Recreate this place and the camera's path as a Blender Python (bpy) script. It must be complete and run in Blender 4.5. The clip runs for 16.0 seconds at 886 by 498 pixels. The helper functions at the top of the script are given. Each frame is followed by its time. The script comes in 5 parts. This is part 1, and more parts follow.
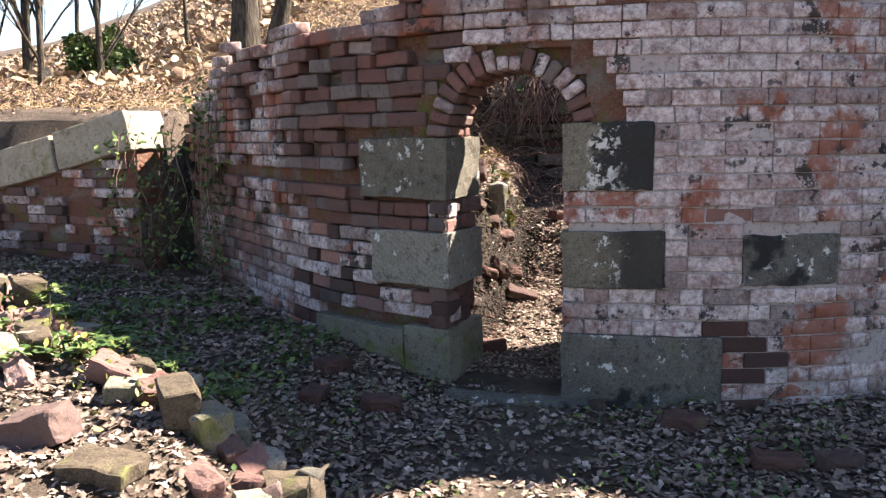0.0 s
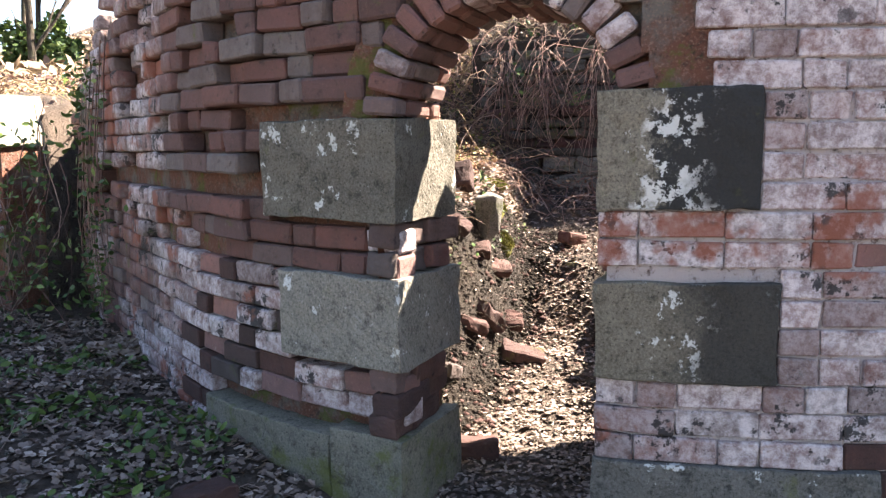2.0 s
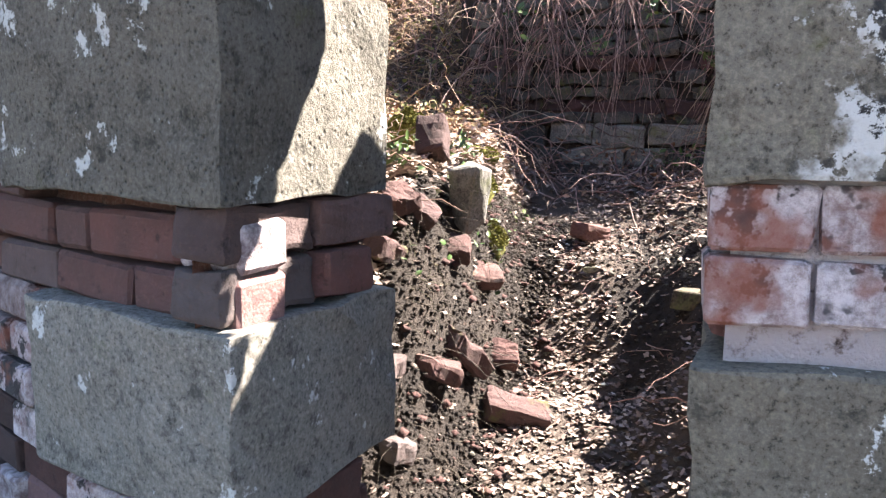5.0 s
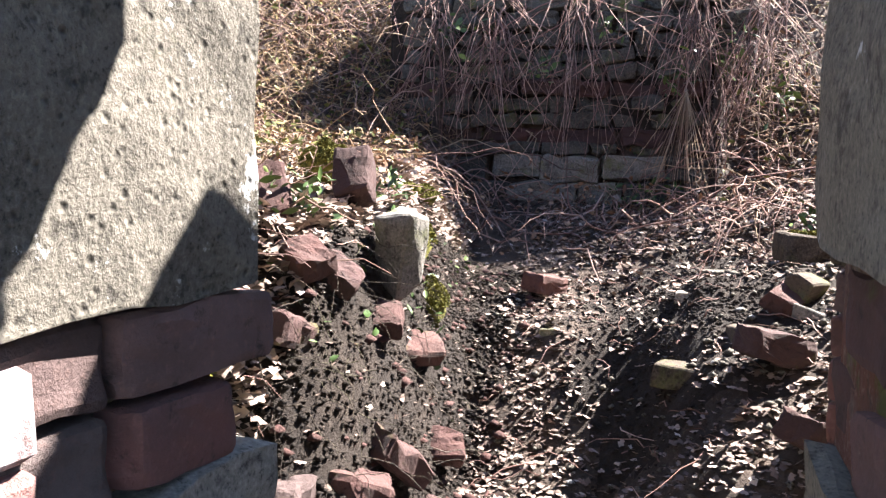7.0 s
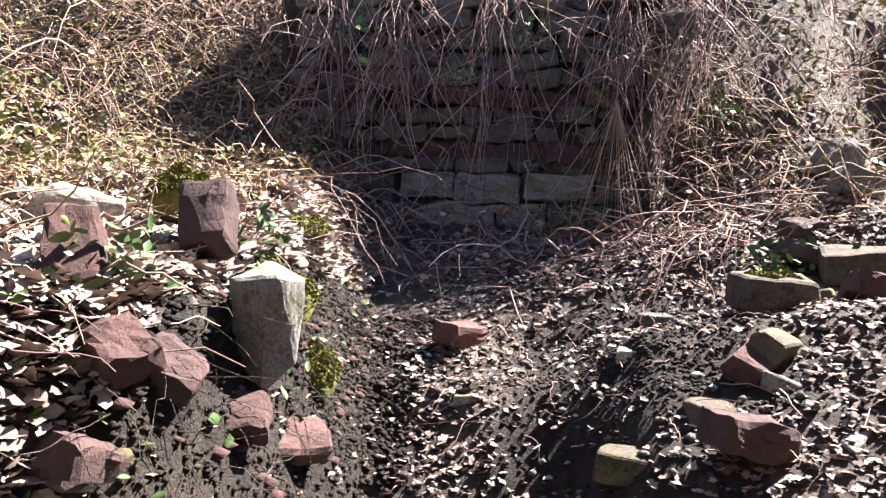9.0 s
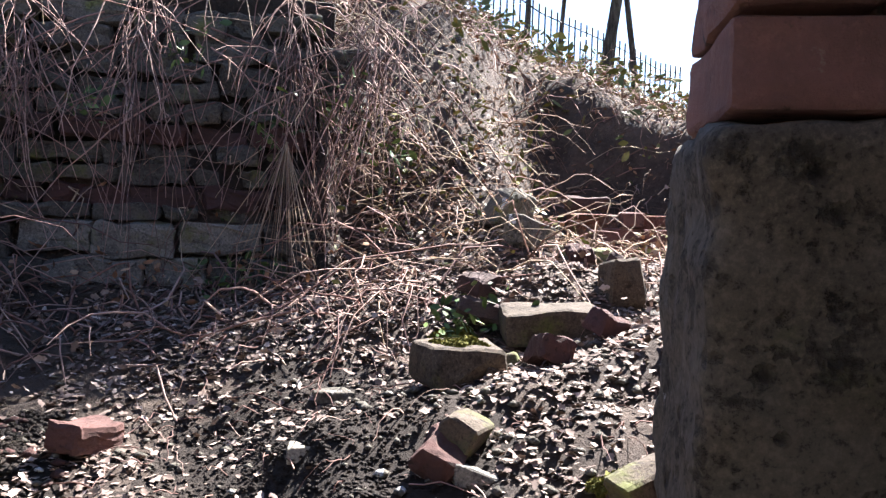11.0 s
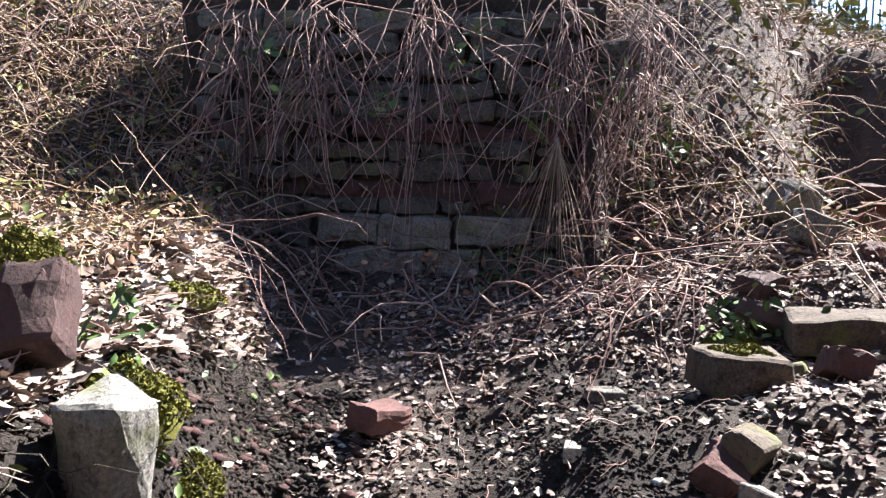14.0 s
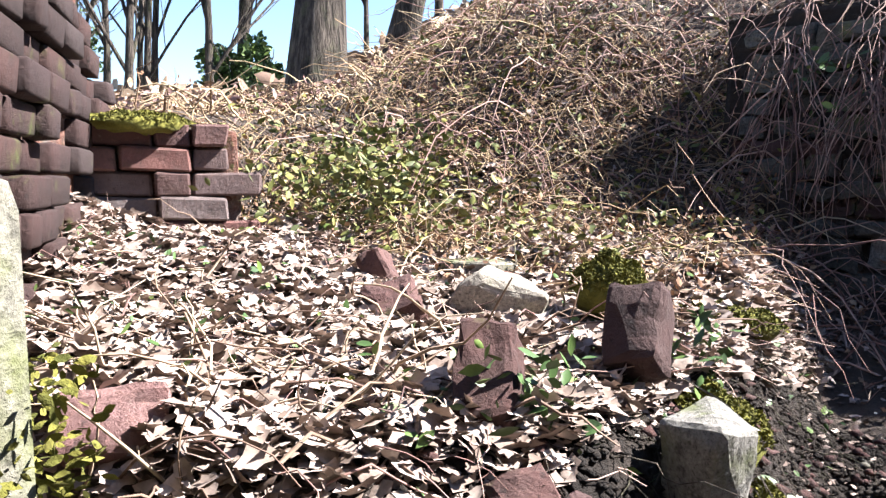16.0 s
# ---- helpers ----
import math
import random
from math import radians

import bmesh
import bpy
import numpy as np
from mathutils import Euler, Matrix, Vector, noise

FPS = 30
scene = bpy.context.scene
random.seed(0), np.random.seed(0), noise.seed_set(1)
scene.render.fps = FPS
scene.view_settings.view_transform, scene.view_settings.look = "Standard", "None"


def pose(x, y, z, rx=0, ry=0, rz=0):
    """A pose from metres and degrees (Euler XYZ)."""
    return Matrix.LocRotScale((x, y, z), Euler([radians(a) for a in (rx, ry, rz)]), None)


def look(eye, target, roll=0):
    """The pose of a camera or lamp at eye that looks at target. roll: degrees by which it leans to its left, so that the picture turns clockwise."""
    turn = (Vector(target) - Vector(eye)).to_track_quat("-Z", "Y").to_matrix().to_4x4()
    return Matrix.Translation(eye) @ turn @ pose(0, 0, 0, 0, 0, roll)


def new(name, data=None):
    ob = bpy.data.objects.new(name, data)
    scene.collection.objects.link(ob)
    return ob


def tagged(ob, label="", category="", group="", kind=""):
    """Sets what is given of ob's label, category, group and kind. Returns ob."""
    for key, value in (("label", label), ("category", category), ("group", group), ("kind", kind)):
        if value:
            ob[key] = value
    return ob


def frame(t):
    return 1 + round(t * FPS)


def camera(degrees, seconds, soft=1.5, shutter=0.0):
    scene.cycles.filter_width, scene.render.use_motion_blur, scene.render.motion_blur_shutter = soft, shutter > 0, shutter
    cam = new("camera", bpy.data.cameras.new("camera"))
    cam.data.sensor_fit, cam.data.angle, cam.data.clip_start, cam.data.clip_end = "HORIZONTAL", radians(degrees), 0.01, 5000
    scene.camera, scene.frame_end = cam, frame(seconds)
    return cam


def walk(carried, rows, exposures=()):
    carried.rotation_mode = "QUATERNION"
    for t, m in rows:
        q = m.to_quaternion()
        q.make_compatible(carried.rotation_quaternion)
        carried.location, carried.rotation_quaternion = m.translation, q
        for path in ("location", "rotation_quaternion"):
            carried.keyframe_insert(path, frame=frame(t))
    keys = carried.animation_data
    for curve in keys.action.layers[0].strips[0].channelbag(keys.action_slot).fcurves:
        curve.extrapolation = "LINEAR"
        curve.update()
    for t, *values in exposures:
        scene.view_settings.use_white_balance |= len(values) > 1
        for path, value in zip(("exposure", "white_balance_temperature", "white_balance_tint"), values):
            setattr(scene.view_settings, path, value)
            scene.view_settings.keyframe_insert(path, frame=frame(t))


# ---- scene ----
cam = camera(57.2, 16.0, 1.35)

PATH = [
    (0, (1.023, -4.197, 1.531), (0.387, -2.321, 1.256), -0.6),
    (0.5, (0.914, -3.703, 1.508), (0.257, -1.833, 1.242), 0.1),
    (1, (0.774, -3.276, 1.488), (0.143, -1.393, 1.249), -0.7),
    (1.5, (0.673, -2.811, 1.449), (0.047, -0.926, 1.215), -1.1),
    (2, (0.594, -2.411, 1.431), (-0.04, -0.531, 1.181), -0.3),
    (2.5, (0.487, -2.048, 1.416), (-0.133, -0.163, 1.164), -0.9),
    (3, (0.429, -1.731, 1.402), (-0.177, 0.157, 1.145), -1.3),
    (3.5, (0.375, -1.442, 1.367), (-0.262, 0.441, 1.144), 0.1),
    (3.7, (0.339, -1.333, 1.352), (-0.3, 0.548, 1.119), 0.3),
    (5.8, (0.213, -0.815, 1.289), (-0.393, 1.067, 0.987), 1.6),
    (6, (0.176, -0.754, 1.3), (-0.398, 1.139, 1.003), 1.6),
    (6.5, (0.127, -0.614, 1.316), (-0.379, 1.302, 1.048), 1.5),
    (7, (0.102, -0.389, 1.329), (-0.38, 1.539, 1.104), 0.9),
    (7.5, (0.077, -0.154, 1.392), (-0.375, 1.78, 1.157), 2.5),
    (8, (0.053, -0.05, 1.414), (-0.358, 1.891, 1.16), 2.7),
    (8.2, (0.039, -0.011, 1.407), (-0.358, 1.932, 1.148), 2.1),
    (10.3, (0.051, 0.436, 1.425), (0.175, 2.427, 1.281), 0.6),
    (10.5, (0.065, 0.479, 1.43), (0.281, 2.462, 1.285), 0.6),
    (11, (0.091, 0.569, 1.452), (0.581, 2.504, 1.341), 1.8),
    (11.5, (0.133, 0.622, 1.489), (0.854, 2.486, 1.419), 0.9),
    (12, (0.148, 0.628, 1.51), (0.976, 2.447, 1.445), 0.3),
    (12.5, (0.122, 0.604, 1.509), (0.83, 2.473, 1.42), 1.5),
    (13, (0.107, 0.592, 1.508), (0.597, 2.526, 1.379), 1.5),
    (13.5, (0.056, 0.546, 1.51), (0.221, 2.533, 1.353), 1.1),
    (14, (0.034, 0.552, 1.513), (-0.092, 2.54, 1.332), 1.2),
    (14.5, (0.013, 0.545, 1.522), (-0.416, 2.488, 1.322), -0.0),
    (15, (-0.021, 0.537, 1.528), (-0.801, 2.37, 1.348), -0.2),
    (15.5, (-0.088, 0.532, 1.538), (-1.102, 2.244, 1.342), 0.1),
    (16, (-0.102, 0.443, 1.547), (-1.319, 2.021, 1.376), 0.7),
]
EXPOSURES = [(0, 3.05, 7800, 15), (1.5, 3.45, 7800, 15), (3.5, 3.95, 7500, 15), (6.5, 3.62, 6700, 15), (8, 3.5, 6700, 15), (10.5, 3.3, 6400, 15),
             (12, 3.25, 6500, 15), (13.5, 3.18, 6300, 15), (14.5, 3.05, 6300, 13), (16, 2.9, 6300, 13)]
walk(cam, [(t, look(eye, target, roll)) for t, eye, target, roll in PATH], EXPOSURES)

# ---- world, sun ----
SUN_AZ, SUN_EL = 47.5, 46.0          # degrees from +y towards +x; height
world = bpy.data.worlds.new("sky")
scene.world = world
world.use_nodes = True
wn = world.node_tree.nodes
sky = wn.new("ShaderNodeTexSky")
sky.sky_type, sky.sun_disc = "NISHITA", False
sky.sun_elevation, sky.sun_rotation = radians(SUN_EL), radians(SUN_AZ)
sky.air_density, sky.dust_density, sky.ozone_density = 0.9, 0.05, 2.5
wn["Background"].inputs["Strength"].default_value = 0.042
world.node_tree.links.new(sky.outputs[0], wn["Background"].inputs["Color"])
sun_data = bpy.data.lights.new("sun", "SUN")
sun_data.energy, sun_data.angle, sun_data.color = 4.2, radians(0.5), (1.0, 0.965, 0.91)
sun = new("sun", sun_data)
sun.matrix_world = look((0, 0, 0), (-math.sin(radians(SUN_AZ)) * math.cos(radians(SUN_EL)),
                                    -math.cos(radians(SUN_AZ)) * math.cos(radians(SUN_EL)), -math.sin(radians(SUN_EL))))


# ---- materials ----
def ramp(nt, fac, stops):
    r = nt.nodes.new("ShaderNodeValToRGB")
    while len(r.color_ramp.elements) < len(stops):
        r.color_ramp.elements.new(0.5)
    for e, (p, c) in zip(r.color_ramp.elements, stops):
        e.position, e.color = p, (*c, 1) if len(c) == 3 else c
    nt.links.new(fac, r.inputs[0])
    return r.outputs[0]


def noise_tex(nt, vec, scale, detail=4, rough=0.6):
    n = nt.nodes.new("ShaderNodeTexNoise")
    n.inputs["Scale"].default_value, n.inputs["Detail"].default_value, n.inputs["Roughness"].default_value = scale, detail, rough
    nt.links.new(vec, n.inputs["Vector"])
    return n.outputs["Fac"]


def mix(nt, fac, a, b, mode="MIX"):
    m = nt.nodes.new("ShaderNodeMix")
    m.data_type, m.blend_type = "RGBA", mode
    for sock, v in ((m.inputs[0], fac), (m.inputs[6], a), (m.inputs[7], b)):
        if isinstance(v, (int, float)):
            sock.default_value = v
        elif isinstance(v, tuple):
            sock.default_value = (*v, 1)
        else:
            nt.links.new(v, sock)
    return m.outputs[2]


def calc(nt, op, a, b=0.0):
    m = nt.nodes.new("ShaderNodeMath")
    m.operation, m.use_clamp = op, op in ("MULTIPLY", "ADD", "SUBTRACT")
    for sock, v in ((m.inputs[0], a), (m.inputs[1], b)):
        if isinstance(v, (int, float)):
            sock.default_value = v
        else:
            nt.links.new(v, sock)
    return m.outputs[0]


def step(nt, x, lo, hi):
    m = nt.nodes.new("ShaderNodeMapRange")
    m.interpolation_type = "SMOOTHSTEP"
    m.inputs[1].default_value, m.inputs[2].default_value = lo, hi
    nt.links.new(x, m.inputs[0])
    return m.outputs[0]


def material(name, rough=0.9):
    m = bpy.data.materials.new(name)
    m.use_nodes = True
    nt = m.node_tree
    b = nt.nodes["Principled BSDF"]
    b.inputs["Roughness"].default_value = rough
    b.inputs["Specular IOR Level"].default_value = 0.3
    g = nt.nodes.new("ShaderNodeNewGeometry")
    oi = nt.nodes.new("ShaderNodeObjectInfo")
    return m, nt, b, g.outputs["Position"], oi.outputs["Random"], g.outputs["Random Per Island"]


def finish(nt, b, colour, height=None, strength=0.5, dist=0.01):
    nt.links.new(colour, b.inputs["Base Color"])
    if height is not None:
        bp = nt.nodes.new("ShaderNodeBump")
        bp.inputs["Strength"].default_value, bp.inputs["Distance"].default_value = strength, dist
        nt.links.new(height, bp.inputs["Height"])
        nt.links.new(bp.outputs[0], b.inputs["Normal"])


def brick_material(name, limed=0.0, mossy=0.0, dark=1.0, joined=False):
    m, nt, b, pos, rnd, isl = material(name, 0.9)
    pick = isl if joined else rnd
    d = dark
    base = ramp(nt, pick, [(0.0, (0.10 * d, 0.062 * d, 0.058 * d)), (0.25, (0.19 * d, 0.085 * d, 0.074 * d)), (0.45, (0.14 * d, 0.082 * d, 0.08 * d)),
                           (0.65, (0.23 * d, 0.105 * d, 0.088 * d)), (0.85, (0.16 * d, 0.105 * d, 0.10 * d)), (1.0, (0.20 * d, 0.17 * d, 0.165 * d))])
    n1 = noise_tex(nt, pos, 9, 6, 0.7)
    n2 = noise_tex(nt, pos, 90, 6, 0.8)
    n0 = noise_tex(nt, pos, 26, 6, 0.75)
    col = mix(nt, calc(nt, "MULTIPLY", step(nt, n1, 0.35, 0.7), 0.6), base, (0.09 * d, 0.06 * d, 0.055 * d))
    col = mix(nt, calc(nt, "MULTIPLY", step(nt, n2, 0.5, 0.75), 0.35), col, (0.36 * d, 0.19 * d, 0.15 * d))
    col = mix(nt, calc(nt, "MULTIPLY", step(nt, n0, 0.44, 0.30), 0.8), col, (0.035 * d, 0.028 * d, 0.026 * d))
    col = mix(nt, calc(nt, "MULTIPLY", step(nt, n0, 0.62, 0.72), 0.45), col, (0.30 * d, 0.25 * d, 0.22 * d))
    if limed > 0:
        n3 = noise_tex(nt, pos, 1.7, 5, 0.65)
        n4 = noise_tex(nt, pos, 14, 6, 0.75)
        patch = calc(nt, "MULTIPLY", step(nt, n3, 0.46 - 0.30 * limed, 0.66 - 0.28 * limed), step(nt, n4, 0.28, 0.6))
        keep = step(nt, pick, 0.12, 0.4)
        patch = calc(nt, "MULTIPLY", patch, calc(nt, "ADD", calc(nt, "MULTIPLY", keep, 0.55), 0.45))
        n7 = noise_tex(nt, pos, 38, 6, 0.8)
        patch = calc(nt, "MULTIPLY", patch, calc(nt, "ADD", calc(nt, "MULTIPLY", step(nt, n7, 0.35, 0.6), 0.7), 0.3))
        col = mix(nt, calc(nt, "MULTIPLY", patch, 0.85), col, (0.68, 0.615, 0.635))
        n5 = noise_tex(nt, pos, 4.6, 6, 0.75)
        col = mix(nt, calc(nt, "MULTIPLY", step(nt, n5, 0.57, 0.605), 0.92), col, (0.022, 0.021, 0.022))
        n9 = noise_tex(nt, pos, 11, 4, 0.6)
        col = mix(nt, calc(nt, "MULTIPLY", calc(nt, "MULTIPLY", step(nt, n9, 0.60, 0.64), step(nt, n3, 0.42, 0.55)), 0.85), col, (0.045, 0.042, 0.045))
        n8 = noise_tex(nt, pos, 2.2, 5, 0.7)
        col = mix(nt, calc(nt, "MULTIPLY", step(nt, n8, 0.55, 0.63), 0.85), col, (0.25, 0.085, 0.055))
    if mossy > 0:
        n6 = noise_tex(nt, pos, 5, 6, 0.7)
        col = mix(nt, calc(nt, "MULTIPLY", step(nt, n6, 0.66 - 0.15 * mossy, 0.8 - 0.12 * mossy), 0.9), col, (0.085, 0.10, 0.025))
    h = calc(nt, "ADD", calc(nt, "MULTIPLY", n0, 0.65), calc(nt, "MULTIPLY", n2, 0.3))
    finish(nt, b, col, h, 1.0, 0.014)
    return m


def stone_material(name, c1, c2, moss=0.0, tar=0.0, flakes=0.0, pits=1.0, tarred_from=None, tar_edge=0.03, flaking=0.50, tooled=False):
    m, nt, b, pos, rnd, isl = material(name, 0.92)
    n1 = noise_tex(nt, pos, 6, 6, 0.65)
    n2 = noise_tex(nt, pos, 120, 5, 0.75)
    col = mix(nt, step(nt, n1, 0.3, 0.7), tuple(0.65 * p + 0.35 * q for p, q in zip(c1, c2)), c2)
    col = mix(nt, calc(nt, "MULTIPLY", step(nt, n2, 0.48, 0.66), 0.65), col, tuple(min(1, v * 1.5) for v in c2))
    col = mix(nt, calc(nt, "MULTIPLY", step(nt, n2, 0.47, 0.33), 0.8), col, tuple(v * 0.3 for v in c1))
    if tar > 0:
        n3 = noise_tex(nt, pos, 3.0, 4, 0.6)
        mask = step(nt, n3, 0.60 - 0.25 * tar, 0.68 - 0.25 * tar)
        col = mix(nt, mask, col, (0.018, 0.018, 0.02))
    if flakes > 0:
        n4 = noise_tex(nt, pos, 11, 7, 0.7)
        col = mix(nt, calc(nt, "MULTIPLY", step(nt, n4, 0.66 - 0.1 * flakes, 0.70 - 0.1 * flakes), 0.9), col, (0.52, 0.53, 0.52))
    if tarred_from is not None:
        sep = nt.nodes.new("ShaderNodeSeparateXYZ")
        nt.links.new(pos, sep.inputs[0])
        m1 = nt.nodes.new("ShaderNodeMath")
        m1.operation = "MULTIPLY_ADD"
        nt.links.new(noise_tex(nt, pos, 7, 6, 0.65), m1.inputs[0])
        m1.inputs[1].default_value = 0.34
        nt.links.new(sep.outputs["X"], m1.inputs[2])
        e = tarred_from + 0.17
        col = mix(nt, calc(nt, "MULTIPLY", step(nt, m1.outputs[0], e, e + tar_edge), 0.95 if tar_edge < 0.1 else 0.82), col, (0.02, 0.02, 0.021))
        band = calc(nt, "MULTIPLY", step(nt, m1.outputs[0], e - 0.02, e + 0.02), step(nt, m1.outputs[0], e + 0.20, e + 0.05))
        flake = step(nt, noise_tex(nt, pos, 15, 8, 0.72), flaking, flaking + 0.03)
        col = mix(nt, calc(nt, "MULTIPLY", band, flake), col, (0.50, 0.50, 0.49))
    if moss > 0:
        n5 = noise_tex(nt, pos, 4, 6, 0.7)
        col = mix(nt, calc(nt, "MULTIPLY", step(nt, n5, 0.62 - 0.2 * moss, 0.78 - 0.2 * moss), 0.85), col, (0.10, 0.115, 0.03))
    v = nt.nodes.new("ShaderNodeTexVoronoi")
    v.inputs["Scale"].default_value = 55 if pits < 2 else 30
    nt.links.new(pos, v.inputs["Vector"])
    pit = calc(nt, "MULTIPLY", step(nt, v.outputs["Distance"], 0.0, 0.35), 0.15 * pits)
    if pits > 1.5:
        col = mix(nt, calc(nt, "MULTIPLY", step(nt, v.outputs["Distance"], 0.22, 0.06), 0.75), col, tuple(q * 0.3 for q in c1))
    n6 = noise_tex(nt, pos, 24, 6, 0.7)
    col = mix(nt, calc(nt, "MULTIPLY", step(nt, n6, 0.46, 0.32), 0.6), col, tuple(q * 0.25 for q in c1))
    h = calc(nt, "ADD", calc(nt, "ADD", calc(nt, "MULTIPLY", n2, 0.3), calc(nt, "MULTIPLY", n6, 0.55 if pits < 2 else 0.9)), pit)
    if tooled:
        wv = nt.nodes.new("ShaderNodeTexWave")
        wv.bands_direction = "DIAGONAL"
        wv.inputs["Scale"].default_value, wv.inputs["Distortion"].default_value, wv.inputs["Detail"].default_value = 17, 1.5, 3
        nt.links.new(pos, wv.inputs["Vector"])
        col = mix(nt, calc(nt, "MULTIPLY", step(nt, wv.outputs["Fac"], 0.35, 0.0), 0.12), col, tuple(q * 0.5 for q in c1))
        h = calc(nt, "ADD", calc(nt, "MULTIPLY", h, 0.75), calc(nt, "MULTIPLY", wv.outputs["Fac"], 0.09))
    finish(nt, b, col, h, 0.9, 0.010 * pits)
    return m


def plain_material(name, stops, scale=25, rough=0.85, island=True, bump=0.4, sheen=False):
    m, nt, b, pos, rnd, isl = material(name, rough)
    col = ramp(nt, isl if island else noise_tex(nt, pos, scale / 4, 5, 0.7), stops)
    n = noise_tex(nt, pos, scale, 5, 0.7)
    col = mix(nt, calc(nt, "MULTIPLY", step(nt, n, 0.4, 0.7), 0.45), col, tuple(v * 0.45 for v in stops[0][1]))
    finish(nt, b, col, n, bump, 0.004)
    if sheen:
        b.inputs["Transmission Weight"].default_value = 0.0
    return m


def soil_material(name, tone=1.0):
    m, nt, b, pos, rnd, isl = material(name, 0.95)
    n1 = noise_tex(nt, pos, 3, 6, 0.7)
    n2 = noise_tex(nt, pos, 45, 6, 0.75)
    col = mix(nt, step(nt, n1, 0.35, 0.7), tuple(v * tone for v in (0.045, 0.034, 0.028)), tuple(v * tone for v in (0.11, 0.083, 0.066)))
    col = mix(nt, calc(nt, "MULTIPLY", step(nt, n2, 0.54, 0.70), 0.6), col, tuple(v * tone for v in (0.17, 0.13, 0.105)))
    col = mix(nt, calc(nt, "MULTIPLY", step(nt, n2, 0.45, 0.3), 0.6), col, (0.018, 0.015, 0.013))
    finish(nt, b, col, n2, 1.0, 0.03)
    return m


BRICK_RED = brick_material("red_brick", 0.0, 0.25, 0.72)
BRICK_LIMED = brick_material("limed_brick", 1.0, 0.0)
BRICK_HALF = brick_material("part_limed_brick", 0.62, 0.45, 0.9)
BRICK_JOIN = brick_material("old_brick", 0.1, 0.3, 0.95, True)
BRICK_JOIN_LIMED = brick_material("old_limed_brick", 1.0, 0.0, 1.0, True)
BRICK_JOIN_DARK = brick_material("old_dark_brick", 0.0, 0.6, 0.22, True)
BRICK_RAW = brick_material("spalled_brick", 0.0, 0.2, 1.35)
BRICK_LOOSE = brick_material("loose_brick", 0.0, 0.6, 0.5)


def core_material(name, lime=False):
    m, nt, b, pos, rnd, isl = material(name, 0.95)
    n1 = noise_tex(nt, pos, 4, 6, 0.7)
    n2 = noise_tex(nt, pos, 30, 6, 0.75)
    n3 = noise_tex(nt, pos, 110, 4, 0.7)
    col = mix(nt, step(nt, n1, 0.36, 0.54), (0.15, 0.13, 0.115), (0.15, 0.062, 0.042))
    col = mix(nt, calc(nt, "MULTIPLY", step(nt, n2, 0.5, 0.3), 0.85), col, (0.04, 0.03, 0.025))
    col = mix(nt, calc(nt, "MULTIPLY", step(nt, n3, 0.5, 0.7), 0.5), col, (0.34, 0.22, 0.17))
    if lime:
        col = mix(nt, calc(nt, "MULTIPLY", step(nt, n2, 0.30, 0.5), 0.8), col, (0.54, 0.485, 0.495))
    else:
        n4 = noise_tex(nt, pos, 5.5, 6, 0.7)
        col = mix(nt, calc(nt, "MULTIPLY", step(nt, n4, 0.54, 0.64), 0.8), col, (0.095, 0.11, 0.025))
    finish(nt, b, col, n2, 1.0, 0.03)
    return m


RUBBLE_CORE = core_material("brick_core")
LIME_CORE = core_material("limed_mortar", True)
BRICK_ARCH = brick_material("arch_brick", 0.0, 0.35, 0.85)
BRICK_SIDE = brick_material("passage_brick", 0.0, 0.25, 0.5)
BRICK_PIER = brick_material("pier_brick", 0.0, 0.1, 1.0)
BRICK_BURNT = brick_material("burnt_brick", 0.0, 0.15, 0.30)
BRICK_DARK = brick_material("dark_brick", 0.0, 0.25, 0.42)
EARTH_CORE = soil_material("earth_core", 0.42)
STONE_GREY = stone_material("grey_sandstone", (0.056, 0.051, 0.041), (0.124, 0.114, 0.095), 0.12, 0.0, 0.6, 1.8)
STONE_TOOLED = stone_material("tooled_sandstone", (0.105, 0.098, 0.084), (0.205, 0.192, 0.168), 0.05, 0.0, 0.6, 1.0, tooled=True)
STONE_TAR = stone_material("tarred_sandstone", (0.09, 0.08, 0.062), (0.17, 0.152, 0.122), 0.15, 0.0, 0.3, 1.0, 0.42, 0.03, 0.53)
STONE_STAIN = stone_material("stained_sandstone", (0.075, 0.066, 0.05), (0.15, 0.132, 0.104), 0.1, 0.0, 0.2, 1.0, 0.42, 0.2, 0.57)
STONE_DARK = stone_material("sooty_shaded_sandstone", (0.05, 0.048, 0.045), (0.115, 0.11, 0.10), 0.1, 0.12, 0.6)
STONE_PIER = stone_material("dark_brown_sandstone", (0.032, 0.027, 0.020), (0.088, 0.075, 0.058), 0.1, 0.0, 0.15, 3.0)
STONE_MOSS = stone_material("mossy_sandstone", (0.10, 0.095, 0.075), (0.17, 0.16, 0.13), 0.75)
STONE_BUFF = stone_material("buff_sandstone", (0.17, 0.15, 0.12), (0.30, 0.27, 0.22), 0.35)
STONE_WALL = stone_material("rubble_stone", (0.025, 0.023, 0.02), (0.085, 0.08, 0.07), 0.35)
STONE_BROWN = stone_material("brown_stone", (0.026, 0.02, 0.015), (0.08, 0.063, 0.046), 0.5)
STONE_PALE = stone_material("pale_rubble_stone", (0.08, 0.077, 0.068), (0.19, 0.18, 0.16), 0.4)
SOIL = soil_material("leafy_soil")
LEAF = plain_material("dead_leaf", [(0.0, (0.13, 0.092, 0.072)), (0.3, (0.25, 0.19, 0.155)), (0.7, (0.33, 0.262, 0.222)), (1.0, (0.41, 0.342, 0.298))], 40)
